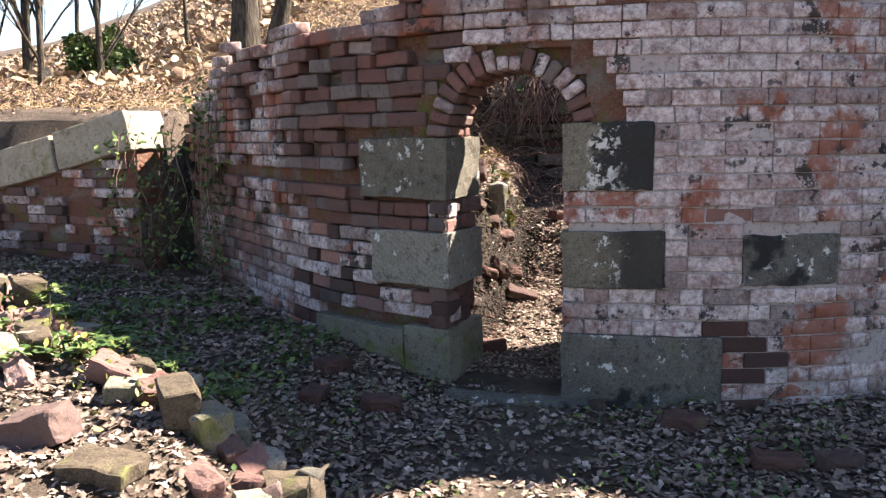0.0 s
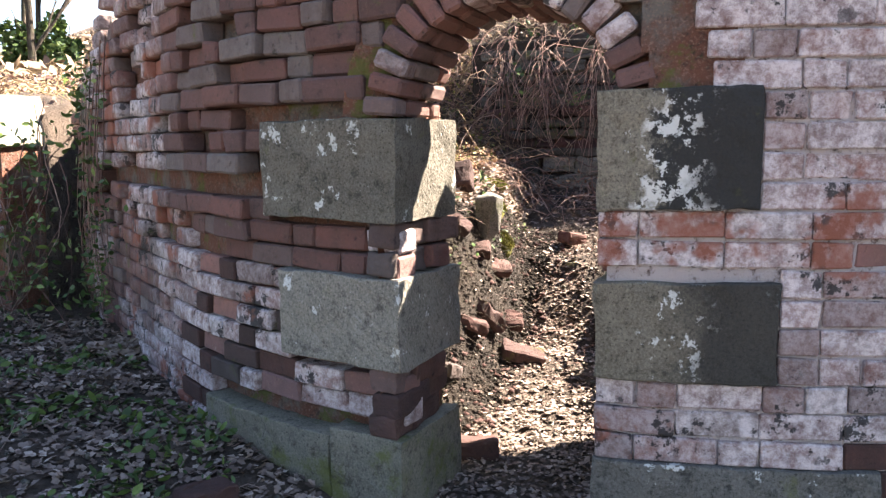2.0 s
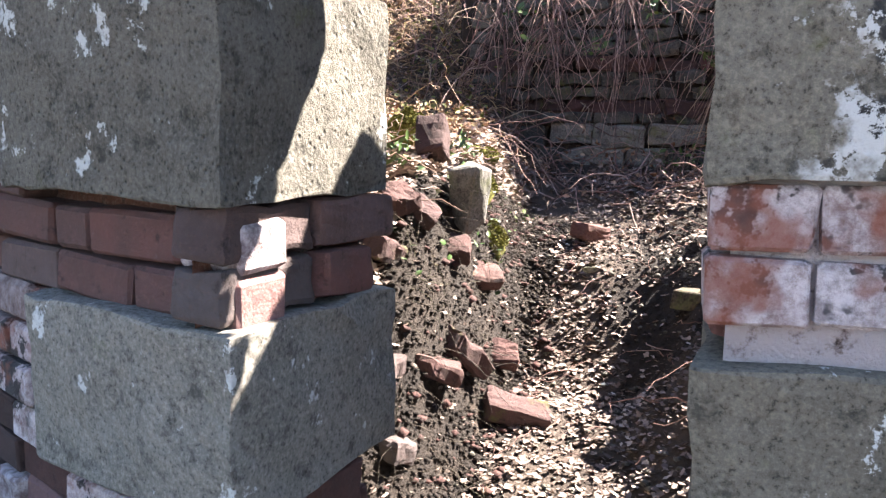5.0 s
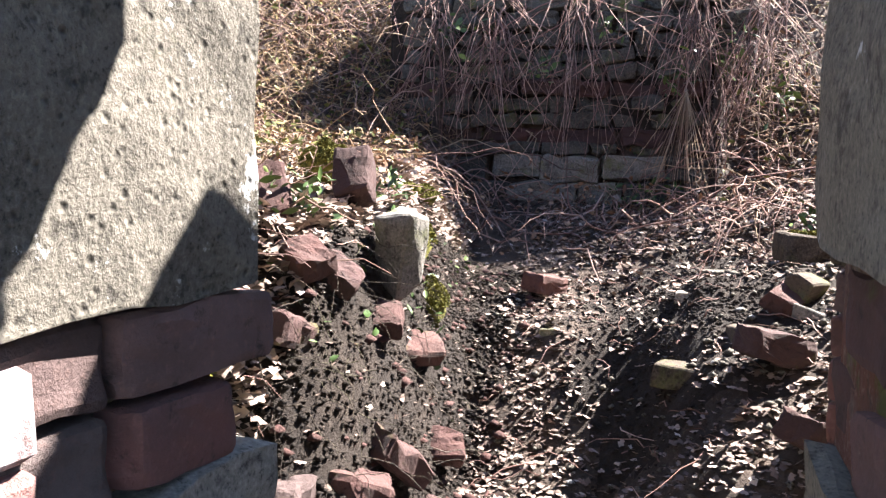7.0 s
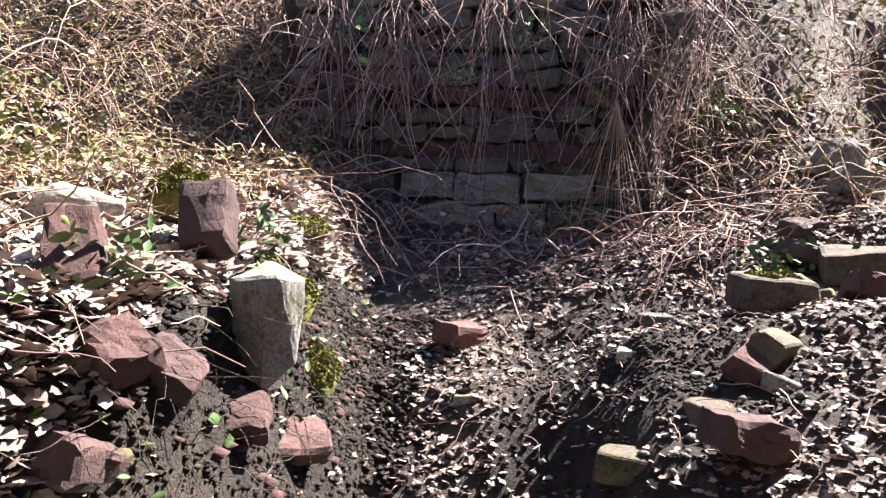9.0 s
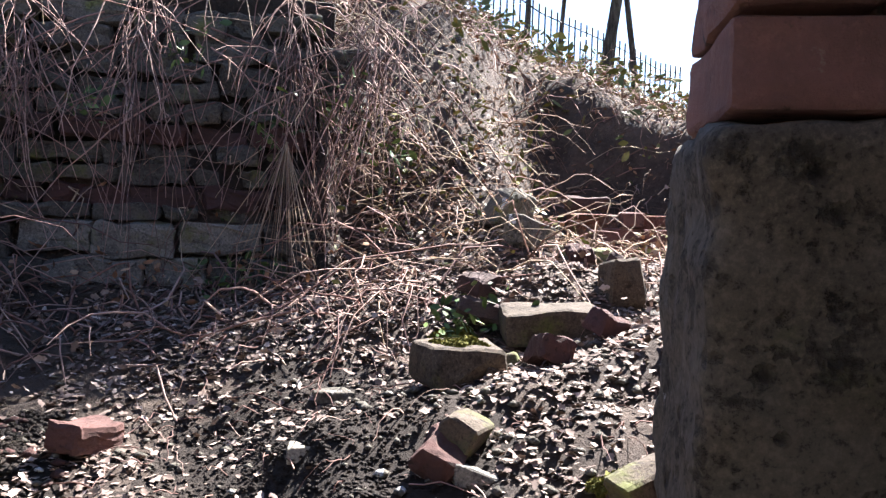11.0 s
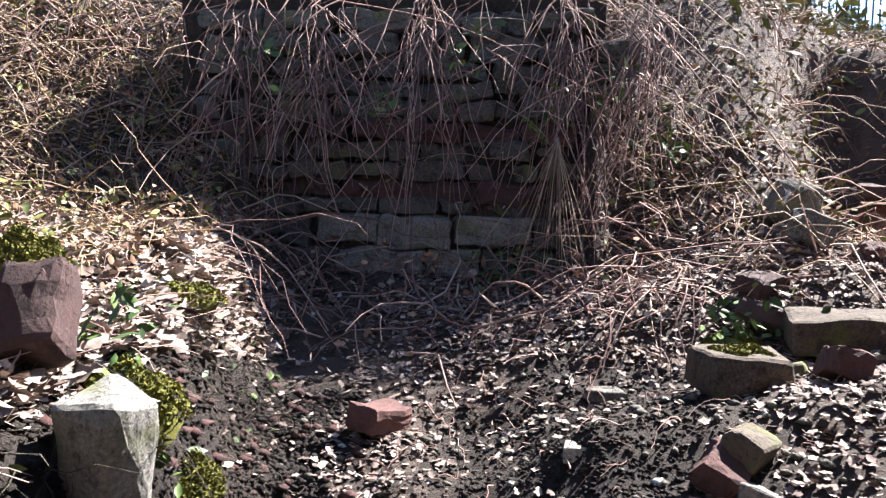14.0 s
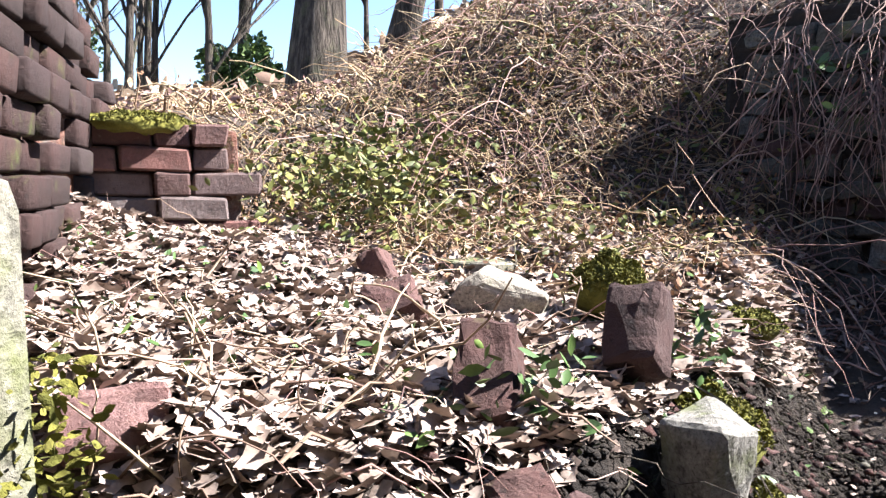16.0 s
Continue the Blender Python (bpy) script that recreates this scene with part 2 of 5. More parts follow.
LEAF_DAMP = plain_material("damp_leaf", [(0.0, (0.10, 0.070, 0.058)), (0.45, (0.20, 0.148, 0.125)), (0.85, (0.33, 0.255, 0.215)), (1.0, (0.46, 0.385, 0.335))], 40)
STRAW = plain_material("pale_straw", [(0.0, (0.16, 0.10, 0.06)), (0.5, (0.29, 0.20, 0.115)), (1.0, (0.45, 0.35, 0.21))], 30)
STALK = plain_material("dry_stalk", [(0.0, (0.13, 0.08, 0.06)), (0.5, (0.28, 0.20, 0.14)), (1.0, (0.46, 0.37, 0.26))], 30)
ROOT = plain_material("brown_stem", [(0.0, (0.09, 0.055, 0.05)), (0.5, (0.235, 0.135, 0.115)), (1.0, (0.42, 0.30, 0.25))], 30)
GREEN = plain_material("green_leaf", [(0.0, (0.03, 0.06, 0.02)), (0.6, (0.06, 0.11, 0.03)), (1.0, (0.14, 0.20, 0.05))], 30, 0.5)
YELLOW = plain_material("yellow_leaf", [(0.0, (0.06, 0.075, 0.02)), (0.6, (0.13, 0.14, 0.035)), (1.0, (0.24, 0.22, 0.06))], 30, 0.6)
MOSS = plain_material("moss", [(0.0, (0.06, 0.065, 0.012)), (1.0, (0.19, 0.175, 0.035))], 120, 1.0, True, 1.0)


def bark_material(name):
    m, nt, b, pos, rnd, isl = material(name, 0.95)
    vm = nt.nodes.new("ShaderNodeVectorMath")
    vm.operation = "MULTIPLY"
    nt.links.new(pos, vm.inputs[0])
    vm.inputs[1].default_value = (1, 1, 0.14)
    n1 = noise_tex(nt, vm.outputs[0], 30, 5, 0.7)
    n2 = noise_tex(nt, pos, 5, 5, 0.7)
    col = ramp(nt, n1, [(0.38, (0.016, 0.013, 0.010)), (0.52, (0.06, 0.048, 0.038)), (0.7, (0.14, 0.115, 0.095))])
    col = mix(nt, calc(nt, "MULTIPLY", step(nt, n2, 0.5, 0.7), 0.5), col, (0.09, 0.095, 0.05))
    finish(nt, b, col, n1, 1.0, 0.05)
    return m


BARK = bark_material("bark")
RUST = plain_material("brown_bracken", [(0.0, (0.10, 0.05, 0.03)), (0.5, (0.24, 0.13, 0.075)), (1.0, (0.40, 0.26, 0.16))], 40)
IRON = plain_material("black_iron", [(0.0, (0.02, 0.022, 0.025)), (1.0, (0.04, 0.042, 0.045))], 30, 0.5, False)


# ---- mesh helpers ----
def mesh_np(name, verts, faces, mat, smooth=False):
    me = bpy.data.meshes.new(name)
    verts, faces = np.asarray(verts, np.float32), np.asarray(faces, np.int32)
    k = faces.shape[1]
    me.vertices.add(len(verts))
    me.vertices.foreach_set("co", verts.ravel())
    me.loops.add(faces.size)
    me.loops.foreach_set("vertex_index", faces.ravel())
    me.polygons.add(len(faces))
    me.polygons.foreach_set("loop_start", np.arange(0, faces.size, k, dtype=np.int32))
    me.polygons.foreach_set("loop_total", np.full(len(faces), k, np.int32))
    me.materials.append(mat)
    me.update(calc_edges=True)
    me.validate()
    if smooth:
        me.polygons.foreach_set("use_smooth", np.ones(len(faces), bool))
    return me


def part(name, me, parent=None, label="", m=None):
    ob = new(name, me)
    if parent is not None:
        ob.parent = parent
    if m is not None:
        ob.matrix_local = m
    if label:
        ob["label"] = label
    return ob


def empty(name, m=None):
    ob = new(name)
    ob.empty_display_size = 0.1
    if m is not None:
        ob.matrix_world = m
    return ob


def worn_box(name, size, mat, cuts=0, bevel=0.012, rough=0.004, seed=0, freq=6.0, smooth=False):
    """A block centred on its origin with worn edges."""
    bm = bmesh.new()
    bmesh.ops.create_cube(bm, size=1)
    bmesh.ops.scale(bm, vec=size, verts=bm.verts)
    bmesh.ops.bevel(bm, geom=bm.edges[:] + bm.verts[:], offset=bevel, segments=1 if cuts == 0 else 2, affect="EDGES", profile=0.6)
    if cuts:
        long = [e for e in bm.edges if e.calc_length() > 0.04]
        bmesh.ops.subdivide_edges(bm, edges=long, cuts=cuts, use_grid_fill=True)
    off = Vector((seed * 7.3, seed * 3.1, seed * 1.7))
    for v in bm.verts:
        n = noise.noise_vector(v.co * freq + off)
        n2 = noise.noise_vector(v.co * freq * 4 + off)
        v.co += n * rough + n2 * rough * 0.45
    bmesh.ops.triangulate(bm, faces=[f for f in bm.faces if len(f.verts) > 4])
    me = bpy.data.meshes.new(name)
    bm.to_mesh(me)
    bm.free()
    me.materials.append(mat)
    if smooth:
        me.polygons.foreach_set("use_smooth", np.ones(len(me.polygons), bool))
    return me


def rock_mesh(name, size, mat, seed=0, sharp=0.28):
    """An angular broken stone: the hull of a few points, its arrises worn."""
    rng = random.Random(seed)
    bm = bmesh.new()
    for sx in (-1, 1):
        for sy in (-1, 1):
            for sz in (-1, 1):
                for _ in range(2):
                    bm.verts.new((sx * rng.uniform(0.22, 0.5), sy * rng.uniform(0.22, 0.5), sz * rng.uniform(0.25, 0.5)))
    hull = bmesh.ops.convex_hull(bm, input=bm.verts[:])
    bmesh.ops.delete(bm, geom=[v for v in bm.verts if not v.link_faces], context="VERTS")
    bmesh.ops.scale(bm, vec=size, verts=bm.verts)
    bmesh.ops.dissolve_limit(bm, angle_limit=0.22, verts=bm.verts[:], edges=bm.edges[:])
    bmesh.ops.bevel(bm, geom=bm.edges[:], offset=min(size) * 0.05, segments=1, affect="EDGES")
    bmesh.ops.triangulate(bm, faces=bm.faces[:])
    bmesh.ops.subdivide_edges(bm, edges=[e for e in bm.edges if e.calc_length() > min(size) * 0.25], cuts=2, use_grid_fill=True)
    for v in bm.verts:
        v.co += noise.noise_vector(v.co * 18 + Vector((seed, seed, 0))) * min(size) * 0.05
    bmesh.ops.triangulate(bm, faces=bm.faces[:])
    me = bpy.data.meshes.new(name)
    bm.to_mesh(me)
    bm.free()
    me.materials.append(mat)
    return me


# ---- the plan ----
CX, CY, R = 0.15, 3.0, 3.02          # the round wall's centre and outer radius
DOOR_L, DOOR_R = -0.51, 0.10         # the doorway's edges along the outer face
SPRING, ARCH_X, ARCH_R = 1.555, -0.035, 0.345
COURSE = 0.084
TOP, HIGH = 2.5, 3.8                # past the doorway the unseen wall top is raised to shade the ground
BEND = -2.0                          # beyond this the wall runs straight


def on_wall(s, d, z):
    """A place s metres along the outer face, d metres in from it."""
    a = max(s, BEND) / R
    m = min(0.0, s - BEND)
    return Vector((CX + (R - d) * math.sin(a) + m * math.cos(a), CY - (R - d) * math.cos(a) + m * math.sin(a), z))


def at_wall(s, d, z):
    p = on_wall(s, d, z)
    return Matrix.Translation(p) @ Matrix.Rotation(max(s, BEND) / R, 4, "Z")


def wall_top(s):
    return float(np.interp(s, (-4.3, -3.6, -3.0, -1.0, -0.7, 1.05, 1.5), (1.75, 2.1, 2.27, 2.30, TOP, TOP, HIGH)))


def ss(x, a, b):
    t = np.clip((np.asarray(x, float) - a) / (b - a), 0, 1)
    return t * t * (3 - 2 * t)


HILL_AZ = (-180, -110, -80, -66, -51, -47, -42, -34, -25, 0, 9, 13.5, 20, 30, 45, 80, 180)
HILL_EL = (0, 0, 2.4, 3.8, 4.7, 5.6, 8.0, 12, 14, 14.5, 14.5, 13, 9.5, 5.5, 4.5, 2, 0)


def inner(x, y):
    """The floor inside the round wall: a trodden gully, a mound on one side, a slope on the other."""
    z = np.interp(y, (0, 0.9, 1.2, 1.6, 1.9, 2.2, 2.45, 2.8, 3.3, 4.2), (0.15, 0.2, 0.22, 0.32, 0.37, 0.58, 0.74, 0.80, 0.98, 1.2))
    z = z + ss(x, -0.02, 0.33) * np.interp(y, (0.9, 1.3, 1.9, 2.3, 3.0), (0, 0.15, 0.38, 0.22, 0.06))
    z = z + np.clip(x - 0.3, 0, 0.9) * 0.2 - 0.30 * ss(x, 1.15, 1.75) * ss(y, 3.3, 4.2)
    edge = -0.50 - 0.20 * np.maximum(0, y - 2)
    flat = 1.13 + 0.08 * ss(-x, 0.6, 1.3) + 0.12 * ss(-x, 1.6, 2.4) + 0.10 * ss(y, 2.2, 3.2)
    reach = 1.62 - 0.5 * ss(-x, 0.65, 1.0)
    rise = ss(-x, -edge - 0.10, -edge + 0.16) * ss((y - 0.55) / (reach - 0.55), 0, 1)
    return z + rise * np.maximum(0, flat - z)


def ground_height(x, y):
    x, y = np.asarray(x, float), np.asarray(y, float)
    front = 0.12 + 0.14 * ss(-x, 0.3, 1.2) + 0.05 * np.clip(-x - 1, 0, 4) + 0.22 * ss(-1.45 + 0.52 * (-0.3 - x) - y, 0.0, 0.7) * ss(-x, 0.1, 0.8)
    front = np.where(y > 0, front, front) + 0.02 * np.clip(x - 1.2, 0, 6)
    az, r = np.degrees(np.arctan2(x, y - 0.5)), np.hypot(x, y - 0.5)
    hill = 1.5 + np.minimum(r, 60) * np.tan(np.radians(np.interp(az, HILL_AZ, HILL_EL)))
    g = inner(x, y)
    yb = np.where(x < -0.95, np.maximum(2.5, 3.75 - 1.1 * (-0.95 - x)), np.where(x > 0.4, 3.5 + 0.25 * (x - 0.4) + 1.3 * np.maximum(0, x - 1.25), 3.85))
    t = y - yb
    wallzone = ss(x, -1.15, -0.95) * ss(-x, -0.55, -0.3)
    width = 1.35 - 1.15 * wallzone + 0.9 * ss(-x, 1.1, 1.9)
    goal = np.minimum(hill, 2.15 + np.maximum(t, 0) * 0.75)
    goal = np.where(r > 5.5, hill, goal + (hill - goal) * ss(r, 4, 5.5))
    back = g + ss(t / width, 0, 1) * (goal - g)
    back = np.where(np.hypot(x - CX, y - CY) > 2.75, back + (goal - back) * ss(np.hypot(x - CX, y - CY), 2.75, 3.3) * ss(y, 1.0, 2.2), back)
    u = np.clip((x - CX) / R, -0.999, 0.999)
    yf = CY - R * np.sqrt(1 - u * u) + 0.35
    yf = np.where(x < -3.6, 1.9, np.where(x < -1.71, 0.97 + (-1.71 - x) * 0.782, np.where(x > 2.85, 2.6, yf)))
    door = (x > -0.52) & (x < 0.5) & (y > -0.02)
    z = np.where(door | (y > yf), back, front)
    far = ss(np.hypot(x, y), 60, 400)
    return z * (1 - far) + far * 0.5


# ---- ground: one sheet to the horizon ----
def axis(lo, hi, fine, far):
    mid = np.arange(lo, hi, fine)
    out = fine * np.cumsum(1.22 ** np.arange(1, 60))
    out = np.append(out[out < far], far)
    return np.concatenate([lo - out[::-1], mid, mid[-1] + out])


gx, gy = axis(-3.4, 2.6, 0.035, 1800.0), axis(-2.4, 4.6, 0.035, 1800.0)
X, Y = np.meshgrid(gx, gy)
Z = ground_height(X, Y)
rough = np.array([noise.noise((a * 2.3, b * 2.3, 0.3)) * 0.05 + noise.noise((a * 8, b * 8, 1.3)) * 0.022 + noise.noise((a * 23, b * 23, 2.0)) * 0.012
                  for a, b in zip(X.ravel(), Y.ravel())]).reshape(X.shape)
Z = Z + rough * (1 + 5 * ss(np.hypot(X, Y), 5, 20)) * np.where((np.abs(X) < 0.4) & (np.abs(Y) < 0.8), 0.4, 1)
nx, ny = len(gx), len(gy)
idx = np.arange(nx * ny).reshape(ny, nx)
quads = np.stack([idx[:-1, :-1], idx[:-1, 1:], idx[1:, 1:], idx[1:, :-1]], -1).reshape(-1, 4)
ground = part("ground", mesh_np("ground", np.stack([X, Y, Z], -1).reshape(-1, 3), quads, SOIL, True))
# black earth on the mound's face and beside the gully
qx, qy = (gx[:-1] + gx[1:]) / 2, (gy[:-1] + gy[1:]) / 2
QX, QY = np.meshgrid(qx, qy)
ragged = 0.06 * np.sin(QX * 23 + 4 * np.sin(QY * 9)) + 0.06 * np.sin(QY * 19 + 3 * np.sin(QX * 13))
black = ((np.abs(QX + 0.58) < 0.22 + ragged) & (QY > 0.8) & (QY < 2.9)) | (np.hypot((QX - 0.27) / 0.42, (QY - 2.45) / 0.62) < 1 + 2 * ragged)
ground.data.materials.append(EARTH_CORE)
ground.data.polygons.foreach_set("material_index", black.ravel().astype(np.int32))
tagged(ground, "dark earth under dead leaves and rubble, banked up behind", "ground", kind="structure")


def lie(x, y):
    """The ground's height with its bumps."""
    i = np.clip(np.searchsorted(gx, x) - 1, 0, nx - 2)
    j = np.clip(np.searchsorted(gy, y) - 1, 0, ny - 2)
    fx, fy = (x - gx[i]) / (gx[i + 1] - gx[i]), (y - gy[j]) / (gy[j + 1] - gy[j])
    return (Z[j, i] * (1 - fx) + Z[j, i + 1] * fx) * (1 - fy) + (Z[j + 1, i] * (1 - fx) + Z[j + 1, i + 1] * fx) * fy


# ---- the round wall: rough core with the doorway through it ----
JAMB_L, JAMB_R = (-0.365, 0.01, -0.315, 0.43), (0.262, 0.0, 0.272, 0.53)   # front x, y and rear x, y of each side of the passage


def core_mesh():
    bm = bmesh.new()

    def solid(s0, s1, z0, z1, inset0=0.010, inset1=0.62, left=None, right=None, n=1, keep=None):
        rows = []
        for k in range(n + 1):
            s = s0 + (s1 - s0) * k / n
            o, i = on_wall(s, inset0 + (0.075 if s < -0.42 else 0.003), 0), on_wall(s, inset1, 0)
            if k == 0 and left:
                o, i = Vector((left[0], left[1] + inset0, 0)), Vector((left[2], left[3], 0))
            if k == n and right:
                o, i = Vector((right[0], right[1] + inset0, 0)), Vector((right[2], right[3], 0))
            if keep is not None:
                i.x = min(i.x, keep) if keep < 0 else max(i.x, keep)
            z1k = min(z1, wall_top(s)) if z1 > 1.7 else z1
            rows.append([bm.verts.new((p.x, p.y, z)) for p, z in ((o, z0), (i, z0), (i, z1k), (o, z1k))])
        for a, b in zip(rows, rows[1:]):
            for q in range(4):
                bm.faces.new((a[q], b[q], b[(q + 1) % 4], a[(q + 1) % 4]))
        bm.faces.new(rows[0][::-1])
        bm.faces.new(rows[-1])

    lj = (JAMB_L[0] - 0.085, JAMB_L[1], JAMB_L[2] - 0.05, JAMB_L[3] - 0.02)
    rj = (JAMB_R[0] + 0.03, JAMB_R[1], JAMB_R[2] + 0.03, JAMB_R[3] - 0.02)
    for k in range(14):
        z0, z1 = -0.4 + k * (SPRING + 0.4) / 14, -0.4 + (k + 1) * (SPRING + 0.4) / 14
        solid(-4.25, DOOR_L - 0.03, z0, z1, right=lj, n=36, keep=lj[2], inset1=0.34)
        solid(DOOR_R + 0.03, 4.4, z0, z1, left=rj, n=26, keep=rj[2])
    # above the springing, in steps that follow the arch
    for k in range(14):
        z0, z1 = SPRING + k * 0.14, SPRING + (k + 1) * 0.14
        half = math.sqrt(max(0, (ARCH_R + 0.09) ** 2 - (z0 - SPRING) ** 2))
        lo = z1
        ragged = -4.2 if z0 < 1.75 else (-3.5 if z0 < 2.05 else -0.9)
        if z0 > TOP - 0.05:
            ragged = 1.05
        if half > 0:
            cl = ((ARCH_X - half - CX) / R)
            cr = ((ARCH_X + half - CX) / R)
            solid(ragged, R * math.asin(cl), z0, lo, n=16, keep=ARCH_X - half * 1.2, inset1=0.36)
            solid(R * math.asin(cr), 4.4, z0, lo, n=16, keep=max(0.02, ARCH_X + half * 1.15))
        else:
            solid(ragged, 4.4, z0, lo, n=26)
    for v in bm.verts:
        v.co += noise.noise_vector(v.co * 9) * (0.012 if v.co.x < -0.6 else 0.003)
    bmesh.ops.recalc_face_normals(bm, faces=bm.faces)
    me = bpy.data.meshes.new("core")
    bm.to_mesh(me)
    bm.free()
    me.materials.append(RUBBLE_CORE)
    me.materials.append(LIME_CORE)
    for p in me.polygons:
        p.material_index = 1 if p.center.x > (0.62 if p.center.z > SPRING else 0.32) and p.normal.y < -0.5 else 0
    return me


round_wall = empty("wall_round")
tagged(round_wall, "curved old red brick wall with white bloom, soot stains and missing bricks", "wall", kind="structure")
part("core", core_mesh(), round_wall, "rough mortar and broken brick behind the facing")

# dressed stones built into the wall: s range, z range, proud of the face, depth
STONES = ((-1.135, DOOR_L, 1.185, 1.525, 0.03, STONE_GREY, "grey dressed sandstone block at the arch's foot"),
          (-1.05, DOOR_L, 0.695, 1.0, 0.03, STONE_TOOLED, "pale grey dressed sandstone block with tooling marks"),
          (-0.82, DOOR_L, 0.0, 0.455, 0.02, STONE_MOSS, "mossy sandstone footing block"),
          (-1.62, -0.83, 0.0, 0.42, 0.02, STONE_MOSS, "mossy sandstone footing block"),
          (DOOR_R, 0.56, 1.245, 1.592, 0.02, STONE_TAR, "sandstone block with flaking black tar"),
          (DOOR_R, 0.625, 0.745, 1.037, 0.02, STONE_STAIN, "sandstone block with black tar stain"),
          (DOOR_R, 0.93, 0.08, 0.492, 0.025, STONE_DARK, "sooty sandstone footing block"),
          (1.03, 1.545, 0.755, 1.02, 0.0, STONE_DARK, "dark sandstone block flush in the brickwork"))


def curved_block(s0, s1, z0, z1, proud, depth, mat, seed, left=None, right=None):
    """A block that follows the wall's curve, worn at its arrises; left, right: the passage side that it turns into."""
    bm = bmesh.new()
    n, mz, md = max(6, int((s1 - s0) / 0.05)), max(5, int((z1 - z0) / 0.05)), max(6, int(depth / 0.06))
    bmesh.ops.create_cube(bm, size=1)
    bmesh.ops.bevel(bm, geom=bm.edges[:], offset=0.022, segments=2, affect="EDGES", profile=0.6)
    for ax, cuts in ((0, n), (1, md), (2, mz)):
        for k in range(1, cuts):
            co = [0, 0, 0]
            no = [0, 0, 0]
            co[ax], no[ax] = -0.5 + k / cuts, 1
            bmesh.ops.bisect_plane(bm, geom=bm.verts[:] + bm.edges[:] + bm.faces[:], plane_co=co, plane_no=no)
    off = Vector((seed * 5.1, seed * 2.3, seed))
    for v in bm.verts:
        u, w, h = v.co.x + 0.5, v.co.y + 0.5, v.co.z + 0.5
        s = s0 + (s1 - s0) * u
        deep = 0.30 + (depth - 0.30) * u if right is not None else depth
        d = -proud + (deep + proud) * w
        p = on_wall(s, d, z0 + (z1 - z0) * h)
        if left is not None or right is not None:
            j = left or right
            along = Vector((j[2] - j[0], j[3] - j[1], 0)).normalized()
            front = on_wall(s, -proud, p.z)
            corner = Vector((j[0], j[1] - proud, p.z))
            k = max(0.0, 1 - abs((s - (s0 if left else s1)) / 0.15))
            p = front.lerp(corner, k) + along * (d + proud)
        q = p * 7 + off
        p += noise.noise_vector(q) * 0.010 + noise.noise_vector(q * 4) * 0.007
        v.co = p
    me = bpy.data.meshes.new("stone")
    bm.to_mesh(me)
    bm.free()
    me.materials.append(mat)
    return me


for k, (s0, s1, z0, z1, proud, mat, label) in enumerate(STONES):
    lj, rj = s0 == DOOR_R, s1 == DOOR_L
    deep = 0.30
    if rj:
        deep = JAMB_L[3] + (0.0 if k == 0 else 0.03)
    if lj:
        deep = 0.52
    jl = (-0.375, 0.01, -0.32, 0.43) if k == 0 else JAMB_L
    part("stone", curved_block(s0, s1, z0, z1, proud, deep, mat, k + 1, JAMB_R if lj else None, jl if rj else None), round_wall, label)
# the pier behind the doorway: a rough block with brick courses over it
PIER = Matrix.Translation((0.392, 1.045, 0)) @ Matrix.Rotation(radians(-24), 4, "Z")
part("stone", worn_box("stone", (0.70, 0.30, 0.355), STONE_PIER, 26, 0.014, 0.007, 33, 24.0, True), round_wall, "rough brown sandstone block in the pier",
     PIER @ Matrix.Translation((0.35, 0.15, 1.337)))
part("pier_core", worn_box("pier_core", (0.64, 0.24, 2.5), RUBBLE_CORE, 6, 0.02, 0.012, 34), round_wall, "dark rubble core of the pier", PIER @ Matrix.Translation((0.36, 0.165, 1.15)))


# brick meshes shared by all the bricks of one length and finish
brick_pool = {}


def brick_mesh(length, mat, variant):
    key = (round(length, 3), mat.name, variant)
    if key not in brick_pool:
        old = mat in (BRICK_RED, BRICK_RAW, BRICK_SIDE, BRICK_HALF)
        brick_pool[key] = worn_box("brick", (length + 0.003, 0.105, 0.079 if old else 0.077), mat, 0, 0.008 if old else 0.005, 0.009 if old else 0.005, variant + length * 10, 14.0)
    return brick_pool[key]


def joined(meshes):
    """One mesh out of (mesh, matrix) pairs."""
    vs, fs, base = [], [], 0
    for me, m in meshes:
        co = np.empty(len(me.vertices) * 3, np.float32)
        me.vertices.foreach_get("co", co)
        co = co.reshape(-1, 3) @ np.array(m.to_3x3()).T + np.array(m.translation)
        vs.append(co)
        for p in me.polygons:
            v = [base + i for i in p.vertices]
            fs += [(v[0], v[i], v[i + 1]) for i in range(1, len(v) - 1)]
        base += len(co)
    return np.concatenate(vs), fs


rng = random.Random(5)
near_bricks, far_bricks = [], []


def free_runs(zc):
    """The stretches of a course that neither stones, doorway nor arch take up."""
    taken = [(s0, s1) for s0, s1, z0, z1, *_ in STONES if z0 - 0.03 < zc < z1 + 0.03]
    if zc < SPRING + 0.02:
        taken.append((DOOR_L - 0.022, DOOR_R + 0.012))
    else:
        up = zc - SPRING + 0.03
        lo = math.sqrt(max(0, (ARCH_R + 0.135) ** 2 - up ** 2))
        hi = math.sqrt(max(0, (ARCH_R + 0.27) ** 2 - up ** 2))
        if lo > 0:
            taken.append((R * math.asin((ARCH_X - lo - CX) / R), R * math.asin((ARCH_X + hi - CX) / R)))
    runs, at = [], -4.25
    for s0, s1 in sorted(taken):
        if s0 > at + 0.05:
            runs.append((at, s0))
        at = max(at, s1)
    return runs + [(at, 4.2)]


